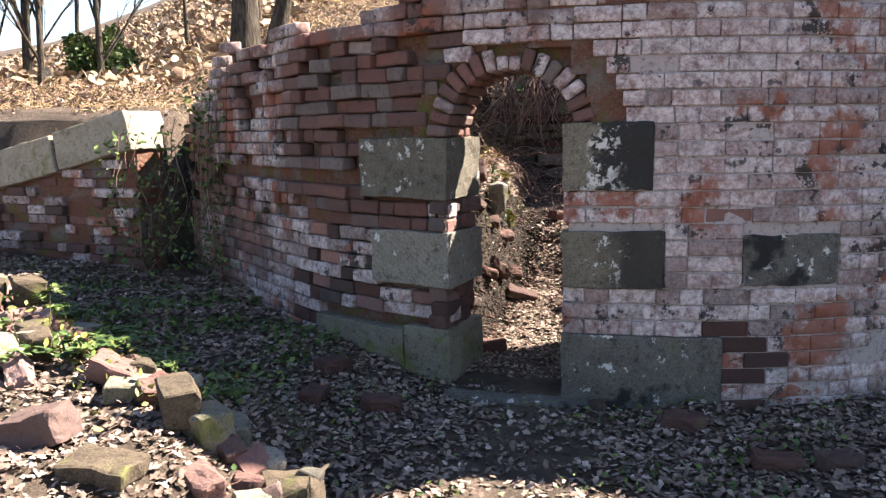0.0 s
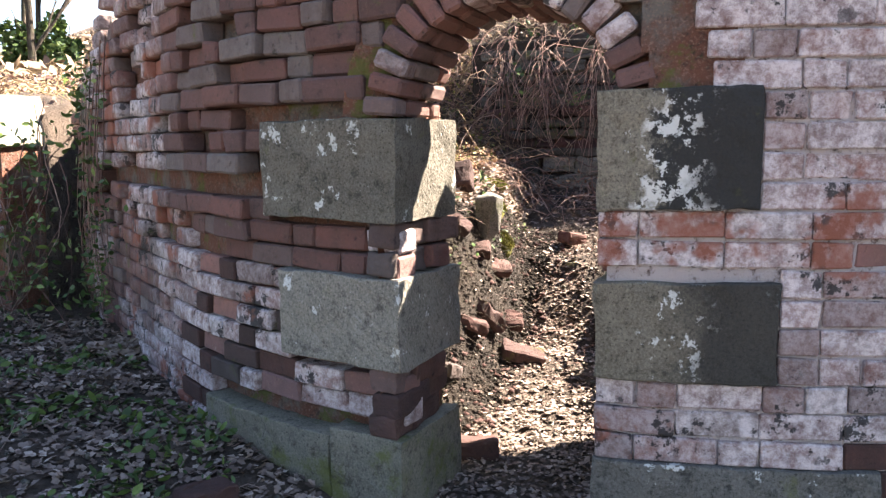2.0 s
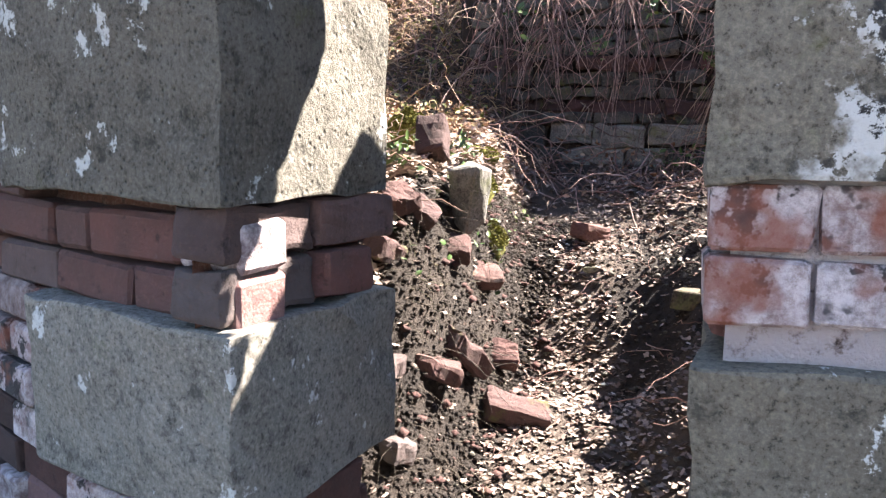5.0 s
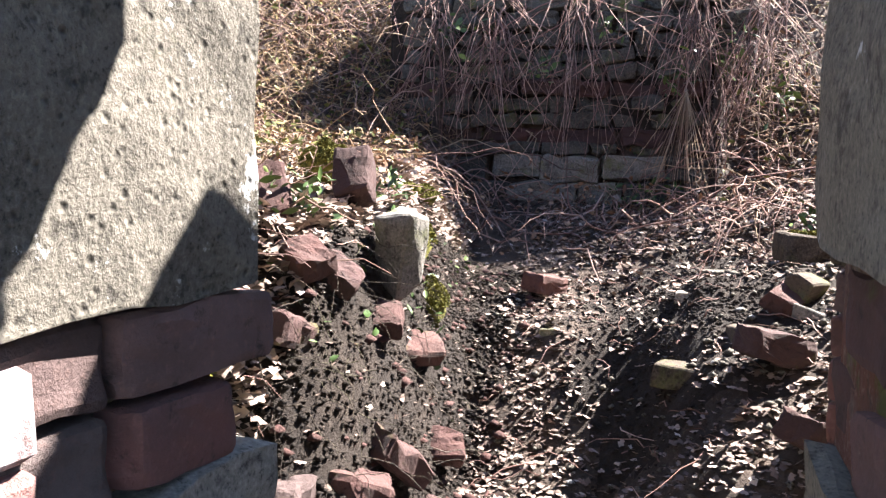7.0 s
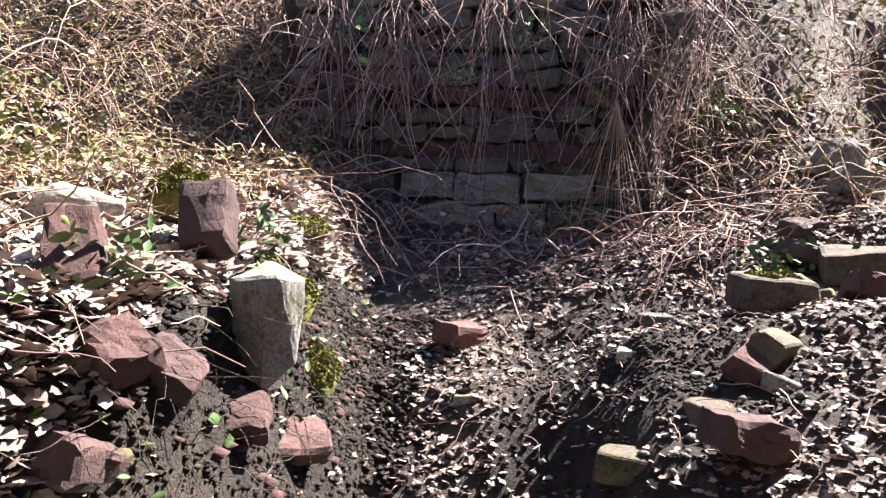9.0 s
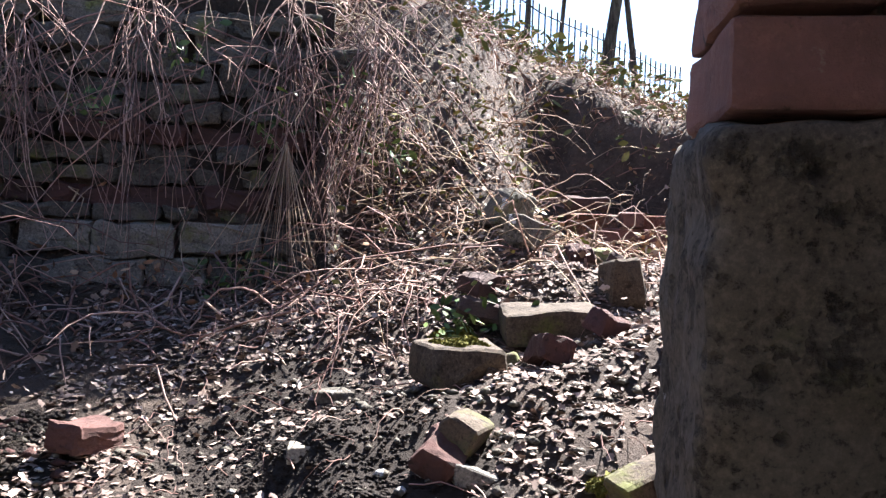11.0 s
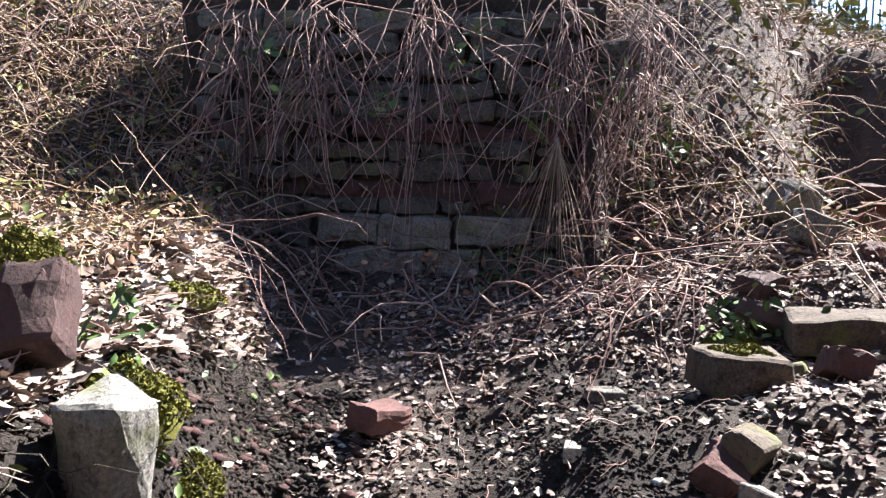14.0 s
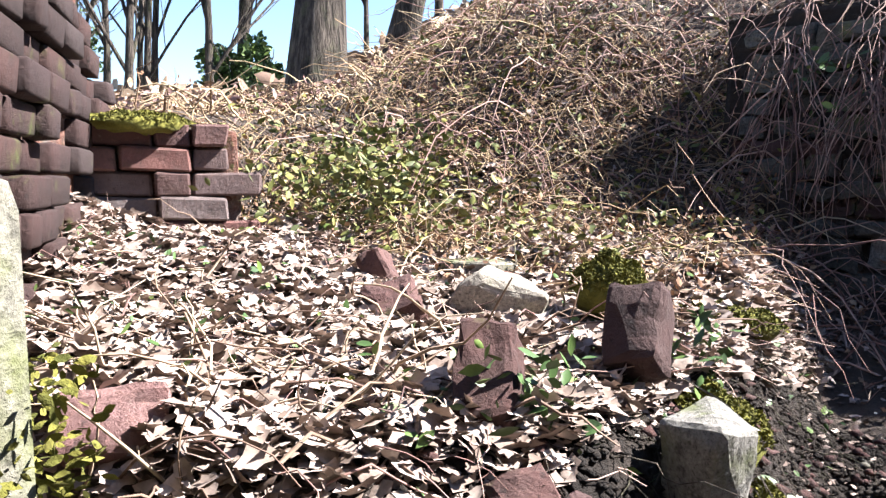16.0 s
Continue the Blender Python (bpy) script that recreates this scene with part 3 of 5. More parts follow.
row = 0
z = 0.07
while z < HIGH:
    zc = z + COURSE / 2
    for r0, r1 in free_runs(zc):
        s = r0 + 0.006
        first = True
        while s < r1 - 0.045:
            length = 0.228 if rng.random() < 0.64 else 0.112
            if first and row % 2:
                length = 0.112
            first = False
            if r1 - (s + length) < 0.06:
                length = r1 - s - 0.006
            mid = s + length / 2
            s += length + 0.009
            if zc > wall_top(mid) - 0.02 - 0.1 * rng.random():
                continue
            worn = mid < -0.55
            d = rng.uniform(-0.003, 0.004)
            if worn:
                q = rng.random()
                if zc > 1.33:                      # the overhanging upper courses
                    if q < 0.13 or (zc < 1.40 and mid < -1.15 and q < 0.35):
                        continue
                    d = rng.uniform(-0.030, -0.008) if q < 0.75 else rng.uniform(0.0, 0.03)
                elif mid < -1.08 and zc > 1.24:    # the hollow under them
                    continue
                elif mid < -1.0 and zc > 1.07:     # stepped loose courses
                    if q < 0.2:
                        continue
                    d = rng.choice((-0.02, -0.008, 0.012, 0.035))
                elif mid < -1.0 and zc > 0.97:
                    if q < 0.5:
                        continue
                    d = rng.choice((-0.015, 0.02, 0.045))
                else:
                    d = rng.uniform(0.012, 0.022) if q < 0.85 else rng.uniform(0.03, 0.045)
            elif not worn and rng.random() < 0.10:
                d = rng.uniform(0.008, 0.022)
            mat = BRICK_RED if worn and zc > 0.97 else BRICK_HALF
            if worn and zc < 0.97 and rng.random() < (0.55 if zc < 0.62 else 0.25):
                mat = BRICK_DARK
            if worn and mid > -1.0 and zc < 1.2:
                mat = rng.choice((BRICK_LIMED, BRICK_HALF)) if zc < 0.75 else rng.choice((BRICK_HALF, BRICK_RAW, BRICK_RED))
            if mid > 0.1 and (zc > 0.6 or rng.random() < 0.5):
                mat = BRICK_LIMED
            elif mid > 0.6 and rng.random() < 0.5:
                mat = BRICK_DARK
            if d > (0.028 if worn else 0.007) and rng.random() < 0.6:
                mat = BRICK_RAW
            lean = (0.03 if zc > 0.97 else 0.014) if worn else 0.008
            m = at_wall(mid, 0.0525 + d, zc) @ Matrix.Rotation(rng.gauss(0, lean * 0.6), 4, "Y") @ Matrix.Rotation(rng.gauss(0, lean), 4, "Z")
            length = round(length * 100) / 100
            (near_bricks if -1.9 < mid < 1.35 and zc < 2.1 else far_bricks).append((brick_mesh(length, mat, rng.randrange(6)), m))
    z += COURSE
    row += 1


# ---- the arch: a ring of bricks on end through the wall ----
voussoirs = []
turns = 18
for k in range(turns):
    a = math.pi * (k + 0.5) / turns
    end = 0.42 if a > math.pi * 0.5 else 0.55
    y0 = 0.0
    first = True
    while y0 < end - 0.06:
        ln = 0.112 if (first and k % 2) else 0.218
        ln = min(ln, end - y0)
        radial = 0.115 if first else 0.215
        if first and k in (8, 9):
            radial = 0.07
        yc = y0 + ln / 2
        rr = ARCH_R + radial / 2 + rng.uniform(-0.004, 0.010)
        widen = 1 + (-0.12 if a > math.pi * 0.5 else 0.05) * yc
        pos = Vector((ARCH_X + widen * rr * math.cos(a), yc + rng.uniform(-0.006, 0.006), SPRING - 0.03 + rr * math.sin(a)))
        wide = math.pi * ARCH_R * widen / turns * (0.98 if first else 0.93)
        mat = BRICK_HALF if first and rng.random() < 0.35 else BRICK_ARCH
        me = worn_box("brick", (radial, ln - 0.010, wide), mat, 5 if a < 0.7 and not first else 0, 0.010, 0.004, k + y0 * 31, 30)
        voussoirs.append((me, Matrix.Translation(pos) @ Matrix.Rotation(-a, 4, "Y")))
        y0 += ln
        first = False

# mortar and core between and behind the ring
bma = bmesh.new()
for k in range(28):
    a0, a1 = math.pi * k / 28, math.pi * (k + 1) / 28
    end = 0.38 if k >= 14 else 0.5
    vs = []
    for y in (0.06, end):
        w = 1 + (-0.12 if k >= 14 else 0.05) * y
        for a in (a0, a1):
            for r in (ARCH_R + 0.055, ARCH_R + 0.21):
                vs.append(bma.verts.new((ARCH_X + w * r * math.cos(a), y, SPRING - 0.03 + r * math.sin(a))))
    for f in ((0, 1, 3, 2), (4, 6, 7, 5), (0, 4, 5, 1), (2, 3, 7, 6), (0, 2, 6, 4), (1, 5, 7, 3)):
        bma.faces.new([vs[i] for i in f])
bmesh.ops.recalc_face_normals(bma, faces=bma.faces)
am = bpy.data.meshes.new("arch_mortar")
bma.to_mesh(am)
bma.free()
am.materials.append(RUBBLE_CORE)
part("arch_mortar", am, round_wall, "dark old mortar of the arch")

# bricks in the sides of the passage, between the dressed stones
side_bricks = []
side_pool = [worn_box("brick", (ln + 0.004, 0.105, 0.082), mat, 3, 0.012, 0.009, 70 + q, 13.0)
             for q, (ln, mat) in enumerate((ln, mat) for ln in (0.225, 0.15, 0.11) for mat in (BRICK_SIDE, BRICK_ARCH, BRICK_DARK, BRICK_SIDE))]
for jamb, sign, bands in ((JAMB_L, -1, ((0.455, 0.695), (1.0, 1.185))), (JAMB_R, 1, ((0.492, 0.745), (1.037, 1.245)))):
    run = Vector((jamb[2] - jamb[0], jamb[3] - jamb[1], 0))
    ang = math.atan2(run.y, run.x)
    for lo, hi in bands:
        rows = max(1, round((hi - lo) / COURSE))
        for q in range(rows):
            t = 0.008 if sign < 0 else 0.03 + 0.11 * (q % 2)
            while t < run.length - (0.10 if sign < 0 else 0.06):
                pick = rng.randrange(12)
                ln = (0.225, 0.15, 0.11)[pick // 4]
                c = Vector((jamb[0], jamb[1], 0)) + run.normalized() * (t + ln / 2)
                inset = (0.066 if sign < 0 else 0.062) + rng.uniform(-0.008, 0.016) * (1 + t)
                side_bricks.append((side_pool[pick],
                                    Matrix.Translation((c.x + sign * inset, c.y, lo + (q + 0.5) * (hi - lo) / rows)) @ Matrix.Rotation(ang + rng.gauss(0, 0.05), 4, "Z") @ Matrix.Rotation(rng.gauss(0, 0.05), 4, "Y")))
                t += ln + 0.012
# brick courses of the pier, over and under its block
for q in range(21):
    zc = 1.550 + q * 0.070 if q < 11 else 1.115 - (q - 11) * 0.075
    t = 0.004
    while t < 0.66:
        ln = 0.105 if t < 0.1 and q % 2 else 0.222
        side_bricks.append((worn_box("brick", (ln - 0.007, 0.20, 0.064 if q < 11 else 0.066), BRICK_PIER, 3, 0.006, 0.005, 90 + q + t * 7, 22.0),
                            PIER @ Matrix.Translation((t + ln / 2, 0.105 + rng.uniform(-0.004, 0.004) + (0.02 if q >= 11 else 0.0), zc))))
        t += ln

# ---- threshold and wing wall ----
# the slab's dark stone colour stands in for the doorway's shade
sill = part("threshold", worn_box("threshold", (0.78, 0.42, 0.12), STONE_DARK, 5, 0.02, 0.01, 4))
sill.matrix_world = Matrix.Translation((0.02, 0.06, 0.082)) @ Matrix.Rotation(0.04, 4, "Z")
tagged(sill, "worn grey stone threshold slab in the doorway", "threshold", kind="structure")

wing = empty("wall_wing")
tagged(wing, "ruined brick wing wall with sloping sandstone coping, ivy over it", "wall", kind="structure")
W0, W1 = Vector((-3.70, 1.55, 0)), Vector((-7.2, 1.9, 0))
wing_run = (W1 - W0)
wing_dir = wing_run.normalized()
wing_ang = math.atan2(-wing_dir.y, -wing_dir.x)


def wing_top(t):
    return 1.45 - 0.21 * t


bmw = bmesh.new()
for k in range(12):
    t0, t1 = k * 0.3, (k + 1) * 0.3
    a, b = W0 + wing_dir * t0, W0 + wing_dir * t1
    n = Vector((-wing_dir.y, wing_dir.x, 0)) * -1
    vs = [bmw.verts.new((p.x + n.x * o, p.y + n.y * o, zz)) for p, zt in ((a, wing_top(t0)), (b, wing_top(t1))) for o, zz in ((0.04, -0.2), (0.45, -0.2), (0.45, zt), (0.04, zt))]
    for f in ((0, 1, 2, 3), (4, 7, 6, 5), (0, 4, 5, 1), (1, 5, 6, 2), (2, 6, 7, 3), (3, 7, 4, 0)):
        bmw.faces.new([vs[i] for i in f])
bmesh.ops.recalc_face_normals(bmw, faces=bmw.faces)
wm = bpy.data.meshes.new("core")
bmw.to_mesh(wm)
bmw.free()
wm.materials.append(RUBBLE_CORE)
part("core", wm, wing)
slope = math.atan(0.21)
for t0, t1, drop in ((0.0, 0.9, 0), (0.91, 1.8, 0.01), (1.81, 2.7, 0.03), (2.71, 3.5, 0.02)):
    c = W0 + wing_dir * (t0 + t1) / 2
    zc = wing_top((t0 + t1) / 2) + 0.17 - drop
    part("coping_stone", worn_box("coping_stone", (t1 - t0 - 0.015, 0.46, 0.34), STONE_BUFF, 6, 0.025, 0.012, t0 * 9), wing, "buff sandstone coping block",
         Matrix.Translation((c.x + 0.03, c.y + 0.18, zc)) @ Matrix.Rotation(wing_ang, 4, "Z") @ Matrix.Rotation(-slope, 4, "Y"))
wing_bricks = []
for q in range(18):
    t = 0.02 + (q % 2) * 0.1
    while t < 3.4:
        ln = 0.228 if rng.random() < 0.6 else 0.112
        zc = 0.06 + q * COURSE
        if zc < wing_top(t) - 0.05 and rng.random() > 0.14:
            c = W0 + wing_dir * (t + ln / 2)
            wing_bricks.append((brick_mesh(ln, BRICK_HALF if rng.random() < 0.6 else BRICK_RED, rng.randrange(5)),
                                Matrix.Translation((c.x, c.y + 0.05 + rng.choice((-0.02, 0, 0.03, 0.05)), zc)) @ Matrix.Rotation(wing_ang, 4, "Z")))
        t += ln + 0.012

# an unseen wall on the other side, added to keep sun off the front ground
def shading_wall():
    bm = bmesh.new()
    a, b, n = Vector((2.95, 1.75, 0)), Vector((7.0, 0.9, 0)), 16
    side = Vector((0.2, 0.98, 0)) * 0.4
    rows = []
    for k in range(n + 1):
        p, top = a.lerp(b, k / n), 4.4 + 0.1 * math.sin(k * 1.9)
        rows.append([bm.verts.new((q.x, q.y, zz)) for q, zz in ((p, -0.3), (p + side, -0.3), (p + side, top), (p, top))])
    for u, v in zip(rows, rows[1:]):
        for q in range(4):
            bm.faces.new((u[q], v[q], v[(q + 1) % 4], u[(q + 1) % 4]))
    bm.faces.new(rows[0][::-1])
    bm.faces.new(rows[-1])
    bmesh.ops.recalc_face_normals(bm, faces=bm.faces)
    me = bpy.data.meshes.new("wall_east")
    bm.to_mesh(me)
    bm.free()
    me.materials.append(RUBBLE_CORE)
    return me


tagged(part("wall_east", shading_wall()), "tall plain unseen wall added to shade the ground before the round one", "wall", kind="structure")

# ---- inside: rubble back wall, low brick walls ----
back_wall = empty("wall_back")
tagged(back_wall, "dark coursed rubble stone wall under hanging roots, brick courses above", "wall", kind="structure")
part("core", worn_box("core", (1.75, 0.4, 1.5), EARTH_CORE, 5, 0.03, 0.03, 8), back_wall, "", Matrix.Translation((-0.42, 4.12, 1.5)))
zr, q = 0.93, 0
back_rows = (0.10, 0.05, 0.14, 0.13, 0.06, 0.085, 0.07, 0.085, 0.085, 0.09, 0.07, 0.085, 0.1, 0.09)
for hgt in back_rows:
    t = -1.26 + rng.uniform(0, 0.1)
    while t < 0.42:
        ln = rng.uniform(0.10, 0.38) if hgt > 0.1 else rng.uniform(0.08, 0.30)
        brickrow = q in (5, 8)
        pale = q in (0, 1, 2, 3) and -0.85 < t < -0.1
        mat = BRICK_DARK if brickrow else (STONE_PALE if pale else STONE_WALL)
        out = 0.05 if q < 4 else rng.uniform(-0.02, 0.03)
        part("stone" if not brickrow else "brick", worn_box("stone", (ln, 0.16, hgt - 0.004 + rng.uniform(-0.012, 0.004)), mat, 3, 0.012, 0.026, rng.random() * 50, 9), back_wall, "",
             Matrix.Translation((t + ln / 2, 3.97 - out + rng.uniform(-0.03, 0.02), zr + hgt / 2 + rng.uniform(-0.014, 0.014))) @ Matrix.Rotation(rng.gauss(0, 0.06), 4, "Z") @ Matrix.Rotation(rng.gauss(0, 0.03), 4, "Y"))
        t += ln + 0.012
    zr += hgt
    q += 1


def low_wall(name, label, c, ang, length, z0, z1, mat):
    w = empty(name, Matrix.Translation((c[0], c[1], 0)) @ Matrix.Rotation(ang, 4, "Z"))
    tagged(w, label, "wall", kind="structure")
    part("core", worn_box("core", (length, 0.30, z1 - z0), RUBBLE_CORE, 3, 0.02, 0.015, c[0]), w, "", Matrix.Translation((0, 0.22, (z0 + z1) / 2 - 0.02)))
    rows = round((z1 - z0) / COURSE)
    for q in range(rows):
        t = -length / 2 + (q % 2) * 0.115
        while t < length / 2 - 0.1:
            ln = 0.228 if rng.random() < 0.7 else 0.112
            if q < rows - 1 or rng.random() > 0.2:
                part("brick", brick_mesh(ln, mat, rng.randrange(5)), w, "", Matrix.Translation((t + ln / 2, 0.05 + rng.uniform(-0.012, 0.035), z1 - (rows - q - 0.5) * COURSE)))
            t += ln + 0.012
    return w


low_wall("wall_left", "low sunlit red brick wall capped with moss and earth", (-2.64, 1.90), radians(58), 0.88, 1.2, 1.73, BRICK_RED)
low_wall("wall_right", "broken low red brick wall above the rubble slope", (2.32, 4.34), radians(-14), 1.1, 0.98, 1.44, BRICK_ARCH)

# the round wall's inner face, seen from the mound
# its joined brick colour is cut to 0.22, shade put in against full sun
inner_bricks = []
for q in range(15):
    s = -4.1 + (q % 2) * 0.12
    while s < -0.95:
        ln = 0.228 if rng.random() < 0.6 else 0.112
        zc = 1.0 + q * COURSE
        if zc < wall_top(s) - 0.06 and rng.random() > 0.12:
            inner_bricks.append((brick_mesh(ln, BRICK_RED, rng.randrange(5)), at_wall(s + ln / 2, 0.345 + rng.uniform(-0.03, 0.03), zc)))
        s += ln + 0.012

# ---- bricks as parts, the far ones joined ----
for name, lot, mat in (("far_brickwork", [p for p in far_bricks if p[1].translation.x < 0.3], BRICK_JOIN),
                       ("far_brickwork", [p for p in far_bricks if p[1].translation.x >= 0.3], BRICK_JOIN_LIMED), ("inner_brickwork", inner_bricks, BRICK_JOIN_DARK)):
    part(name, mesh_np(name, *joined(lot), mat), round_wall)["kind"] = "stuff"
for me, m in near_bricks + voussoirs + side_bricks:
    part("brick", me, round_wall, "", m)
for me, m in wing_bricks:
    part("brick", me, wing, "", m)

# ---- loose rubble ----
def rubble(name, label, category, me, x, y, z=None, rx=0, ry=0, rz=0, sink=0.02):
    ob = part(name, me)
    ob.matrix_world = pose(x, y, 0, rx, ry, rz)
    low = min((ob.matrix_world @ v.co).z for v in me.vertices)
    ob.location.z = (float(lie(x, y)) - sink - low) if z is None else z
    return tagged(ob, label, category, "fallen masonry")


def loose_brick(x, y, z=None, rx=0, ry=0, rz=0, size=(0.225, 0.108, 0.07), seed=0, label="loose red brick half buried in leaves", mat=None, sink=0.02):
    return rubble("loose_brick", label, "brick", worn_box("loose_brick", size, mat or BRICK_LOOSE, 3, 0.016, 0.014, seed, 13), x, y, z, rx, ry, rz, sink)


def loose_stone(x, y, size, seed, z=None, rx=0, ry=0, rz=0, label="broken sandstone lump on the ground", mat=None, sink=0.05):
    return rubble("stone", label, "stone", rock_mesh("stone", tuple(v * 0.88 for v in size), mat or STONE_BUFF, seed), x, y, z, rx, ry, rz, sink)


# on the mound
wedge = loose_stone(-0.545, 1.72, (0.17, 0.14, 0.30), 3, 1.07, 4, 8, -25, "upright pale broken stone in the mound's face", STONE_PALE)
for v in wedge.data.vertices:
    v.co.x *= 1 + 1.6 * v.co.z
    v.co.y *= 1 + 1.2 * v.co.z
loose_brick(-0.73, 1.86, 1.27, 20, 55, -70, (0.18, 0.11, 0.085), seed=2, mat=BRICK_BURNT, label="dark red brick standing on edge in the mound")
loose_brick(-0.83, 1.51, 1.225, 4, 38, -58, (0.205, 0.10, 0.085), 3, "dark red brick tilted on the mound", BRICK_BURNT)
loose_brick(-1.33, 1.86, None, 25, 20, -40, (0.16, 0.12, 0.08), 13, "worn pink brick end in dead leaves")
loose_stone(-1.17, 2.06, (0.27, 0.22, 0.18), 5, 1.25, 0, 12, 20, "pale lichened stone lump on the mound", STONE_BUFF)
loose_brick(-0.67, 1.38, None, 15, 22, -30, (0.12, 0.10, 0.065), seed=4, label="crumbling orange brick in the mound")
loose_brick(-1.17, 1.06, 1.19, 62, 0, 48, (0.15, 0.11, 0.07), 6, "orange brick standing among dry stalks", BRICK_RAW)
loose_brick(-1.62, 2.12, 1.29, 60, 10, 120, (0.12, 0.11, 0.08), 7, "half brick in dead leaves")
loose_stone(-1.55, 2.5, (0.28, 0.2, 0.14), 8, None, 0, 0, 0, "moss-covered stone in dead leaves", STONE_MOSS)
loose_stone(-1.65, 2.08, (0.18, 0.16, 0.12), 9, None, 0, 0, 40, "buff stone in dead leaves", STONE_BUFF)
for k, (x, y, z, rx, ry, rz) in enumerate(((-0.60, 1.44, 0.86, 20, 30, 15), (-0.52, 1.86, 0.60, 35, 10, 50), (-0.66, 1.27, 0.99, 10, 25, 70),
                                           (-0.50, 1.30, 0.62, 0, 20, 30), (-0.55, 1.62, 0.72, 40, 5, 20), (-0.58, 1.10, 0.80, 5, 8, 95),
                                           (-0.52, 1.02, 0.62, 8, 15, 80), (-0.62, 0.98, 0.98, 5, 4, 100), (-0.47, 1.55, 0.50, 25, 35, 60), (-0.45, 1.85, 0.45, 50, 5, 10))):
    loose_brick(x - 0.02, y, None, rx, ry, rz, (0.12 + 0.05 * (k % 2), 0.10, 0.068), 10 + k, "broken brick sticking out of the black soil face", None, 0.06)
# gully
loose_brick(-0.33, 1.60, None, 20, 15, 20, seed=30, label="pale orange brick lying in the gully")
loose_brick(-0.48, 1.50, None, 15, 40, 70, seed=31, label="pink brick tipped up in the gully")
loose_stone(-0.03, 1.22, (0.09, 0.07, 0.05), 32, None, label="small white stone in the passage", mat=STONE_BUFF)
loose_brick(-0.30, 0.62, None, 0, 0, 20, (0.2, 0.11, 0.09), 33, "dark brick beside the passage wall")
loose_brick(-0.27, 2.72, None, 8, 10, 60, (0.17, 0.11, 0.08), 34, "mossy brick end in dead leaves")
loose_stone(-0.21, 2.42, (0.09, 0.07, 0.06), 35, None, label="white pebble in dead leaves", mat=STONE_BUFF)
loose_stone(0.23, 2.02, (0.22, 0.12, 0.09), 36, None, 0, 0, -10, "red-brown slab lying across the slope", STONE_BROWN)
loose_stone(0.42, 2.10, (0.19, 0.12, 0.08), 37, None, 0, 5, 15, "flat brown slab on the slope", STONE_BROWN)
loose_stone(0.26, 2.42, (0.16, 0.10, 0.05), 38, None, label="thin pale stone flake on dark soil", mat=STONE_BUFF)
loose_stone(0.36, 2.86, (0.15, 0.10, 0.08), 39, None, label="grey stone in dark soil", mat=STONE_GREY)
loose_stone(0.66, 2.62, (0.34, 0.22, 0.15), 40, None, 0, 0, 12, "rounded mossy boulder on the slope", STONE_BROWN, 0.02)
loose_stone(0.58, 2.28, (0.17, 0.12, 0.16), 41, None, 20, 0, 50, "brown stone tipped on the slope", STONE_BROWN)
loose_stone(0.90, 2.02, (0.26, 0.14, 0.12), 42, None, 0, -12, 25, "slab with mossy top on the slope", STONE_BROWN)
ob = rubble("stone", "squared flat sandstone block catching the sun", "stone", worn_box("stone", (0.30, 0.17, 0.10), STONE_BROWN, 4, 0.015, 0.012, 43), 1.03, 2.90, None, 4, -3, -8)
loose_stone(1.36, 3.10, (0.20, 0.17, 0.22), 44, None, label="upright rounded grey stone on the slope", mat=STONE_BROWN)
loose_stone(1.18, 3.55, (0.26, 0.16, 0.18), 45, None, 0, 20, 30, "pale stone lump below the brick wall", STONE_GREY)
loose_stone(1.20, 3.80, (0.30, 0.18, 0.24), 46, None, 10, 20, 30, "pale tilted slab below the brick wall", STONE_GREY)
loose_stone(1.40, 3.45, (0.34, 0.20, 0.12), 47, None, label="mossy slab below the brick wall", mat=STONE_MOSS)
loose_brick(1.45, 2.75, None, 0, 0, 10, (0.2, 0.11, 0.08), 48, "dark brick on the slope", BRICK_BURNT)
loose_brick(1.86, 4.52, 1.475, 0, 0, -14, seed=49, label="single red brick on the broken wall top")
loose_brick(0.45, 1.90, None, 0, 12, 30, (0.2, 0.11, 0.08), 50, "dark pink brick beside the passage end", BRICK_DARK)
loose_brick(0.50, 1.60, None, 10, 25, 60, seed=51, label="dark brick beside the passage end", mat=BRICK_DARK)
loose_stone(0.55, 1.35, (0.3, 0.22, 0.2), 52, None, label="dark stone beside the passage end", mat=STONE_MOSS)
scree = random.Random(21)
for k in range(27):
    x, y = (scree.uniform(0.75, 1.7), scree.uniform(2.5, 3.6)) if k < 20 else (scree.uniform(0.5, 0.9), scree.uniform(1.5, 2.4))
    if k % 3:
        loose_stone(x, y, (scree.uniform(0.06, 0.17), scree.uniform(0.05, 0.11), scree.uniform(0.04, 0.09)), 200 + k, None, scree.uniform(-20, 20), scree.uniform(-20, 20), scree.uniform(0, 180),
                    "small broken stone on the rubble slope", scree.choice((STONE_BROWN, STONE_BROWN, STONE_WALL, STONE_PALE)))
    else:
        loose_brick(x, y, None, scree.uniform(-30, 30), scree.uniform(-30, 30), scree.uniform(0, 180), (scree.choice((0.1, 0.14, 0.2)), 0.1, 0.07), 200 + k,
                    "broken dark brick on the rubble slope", BRICK_DARK)
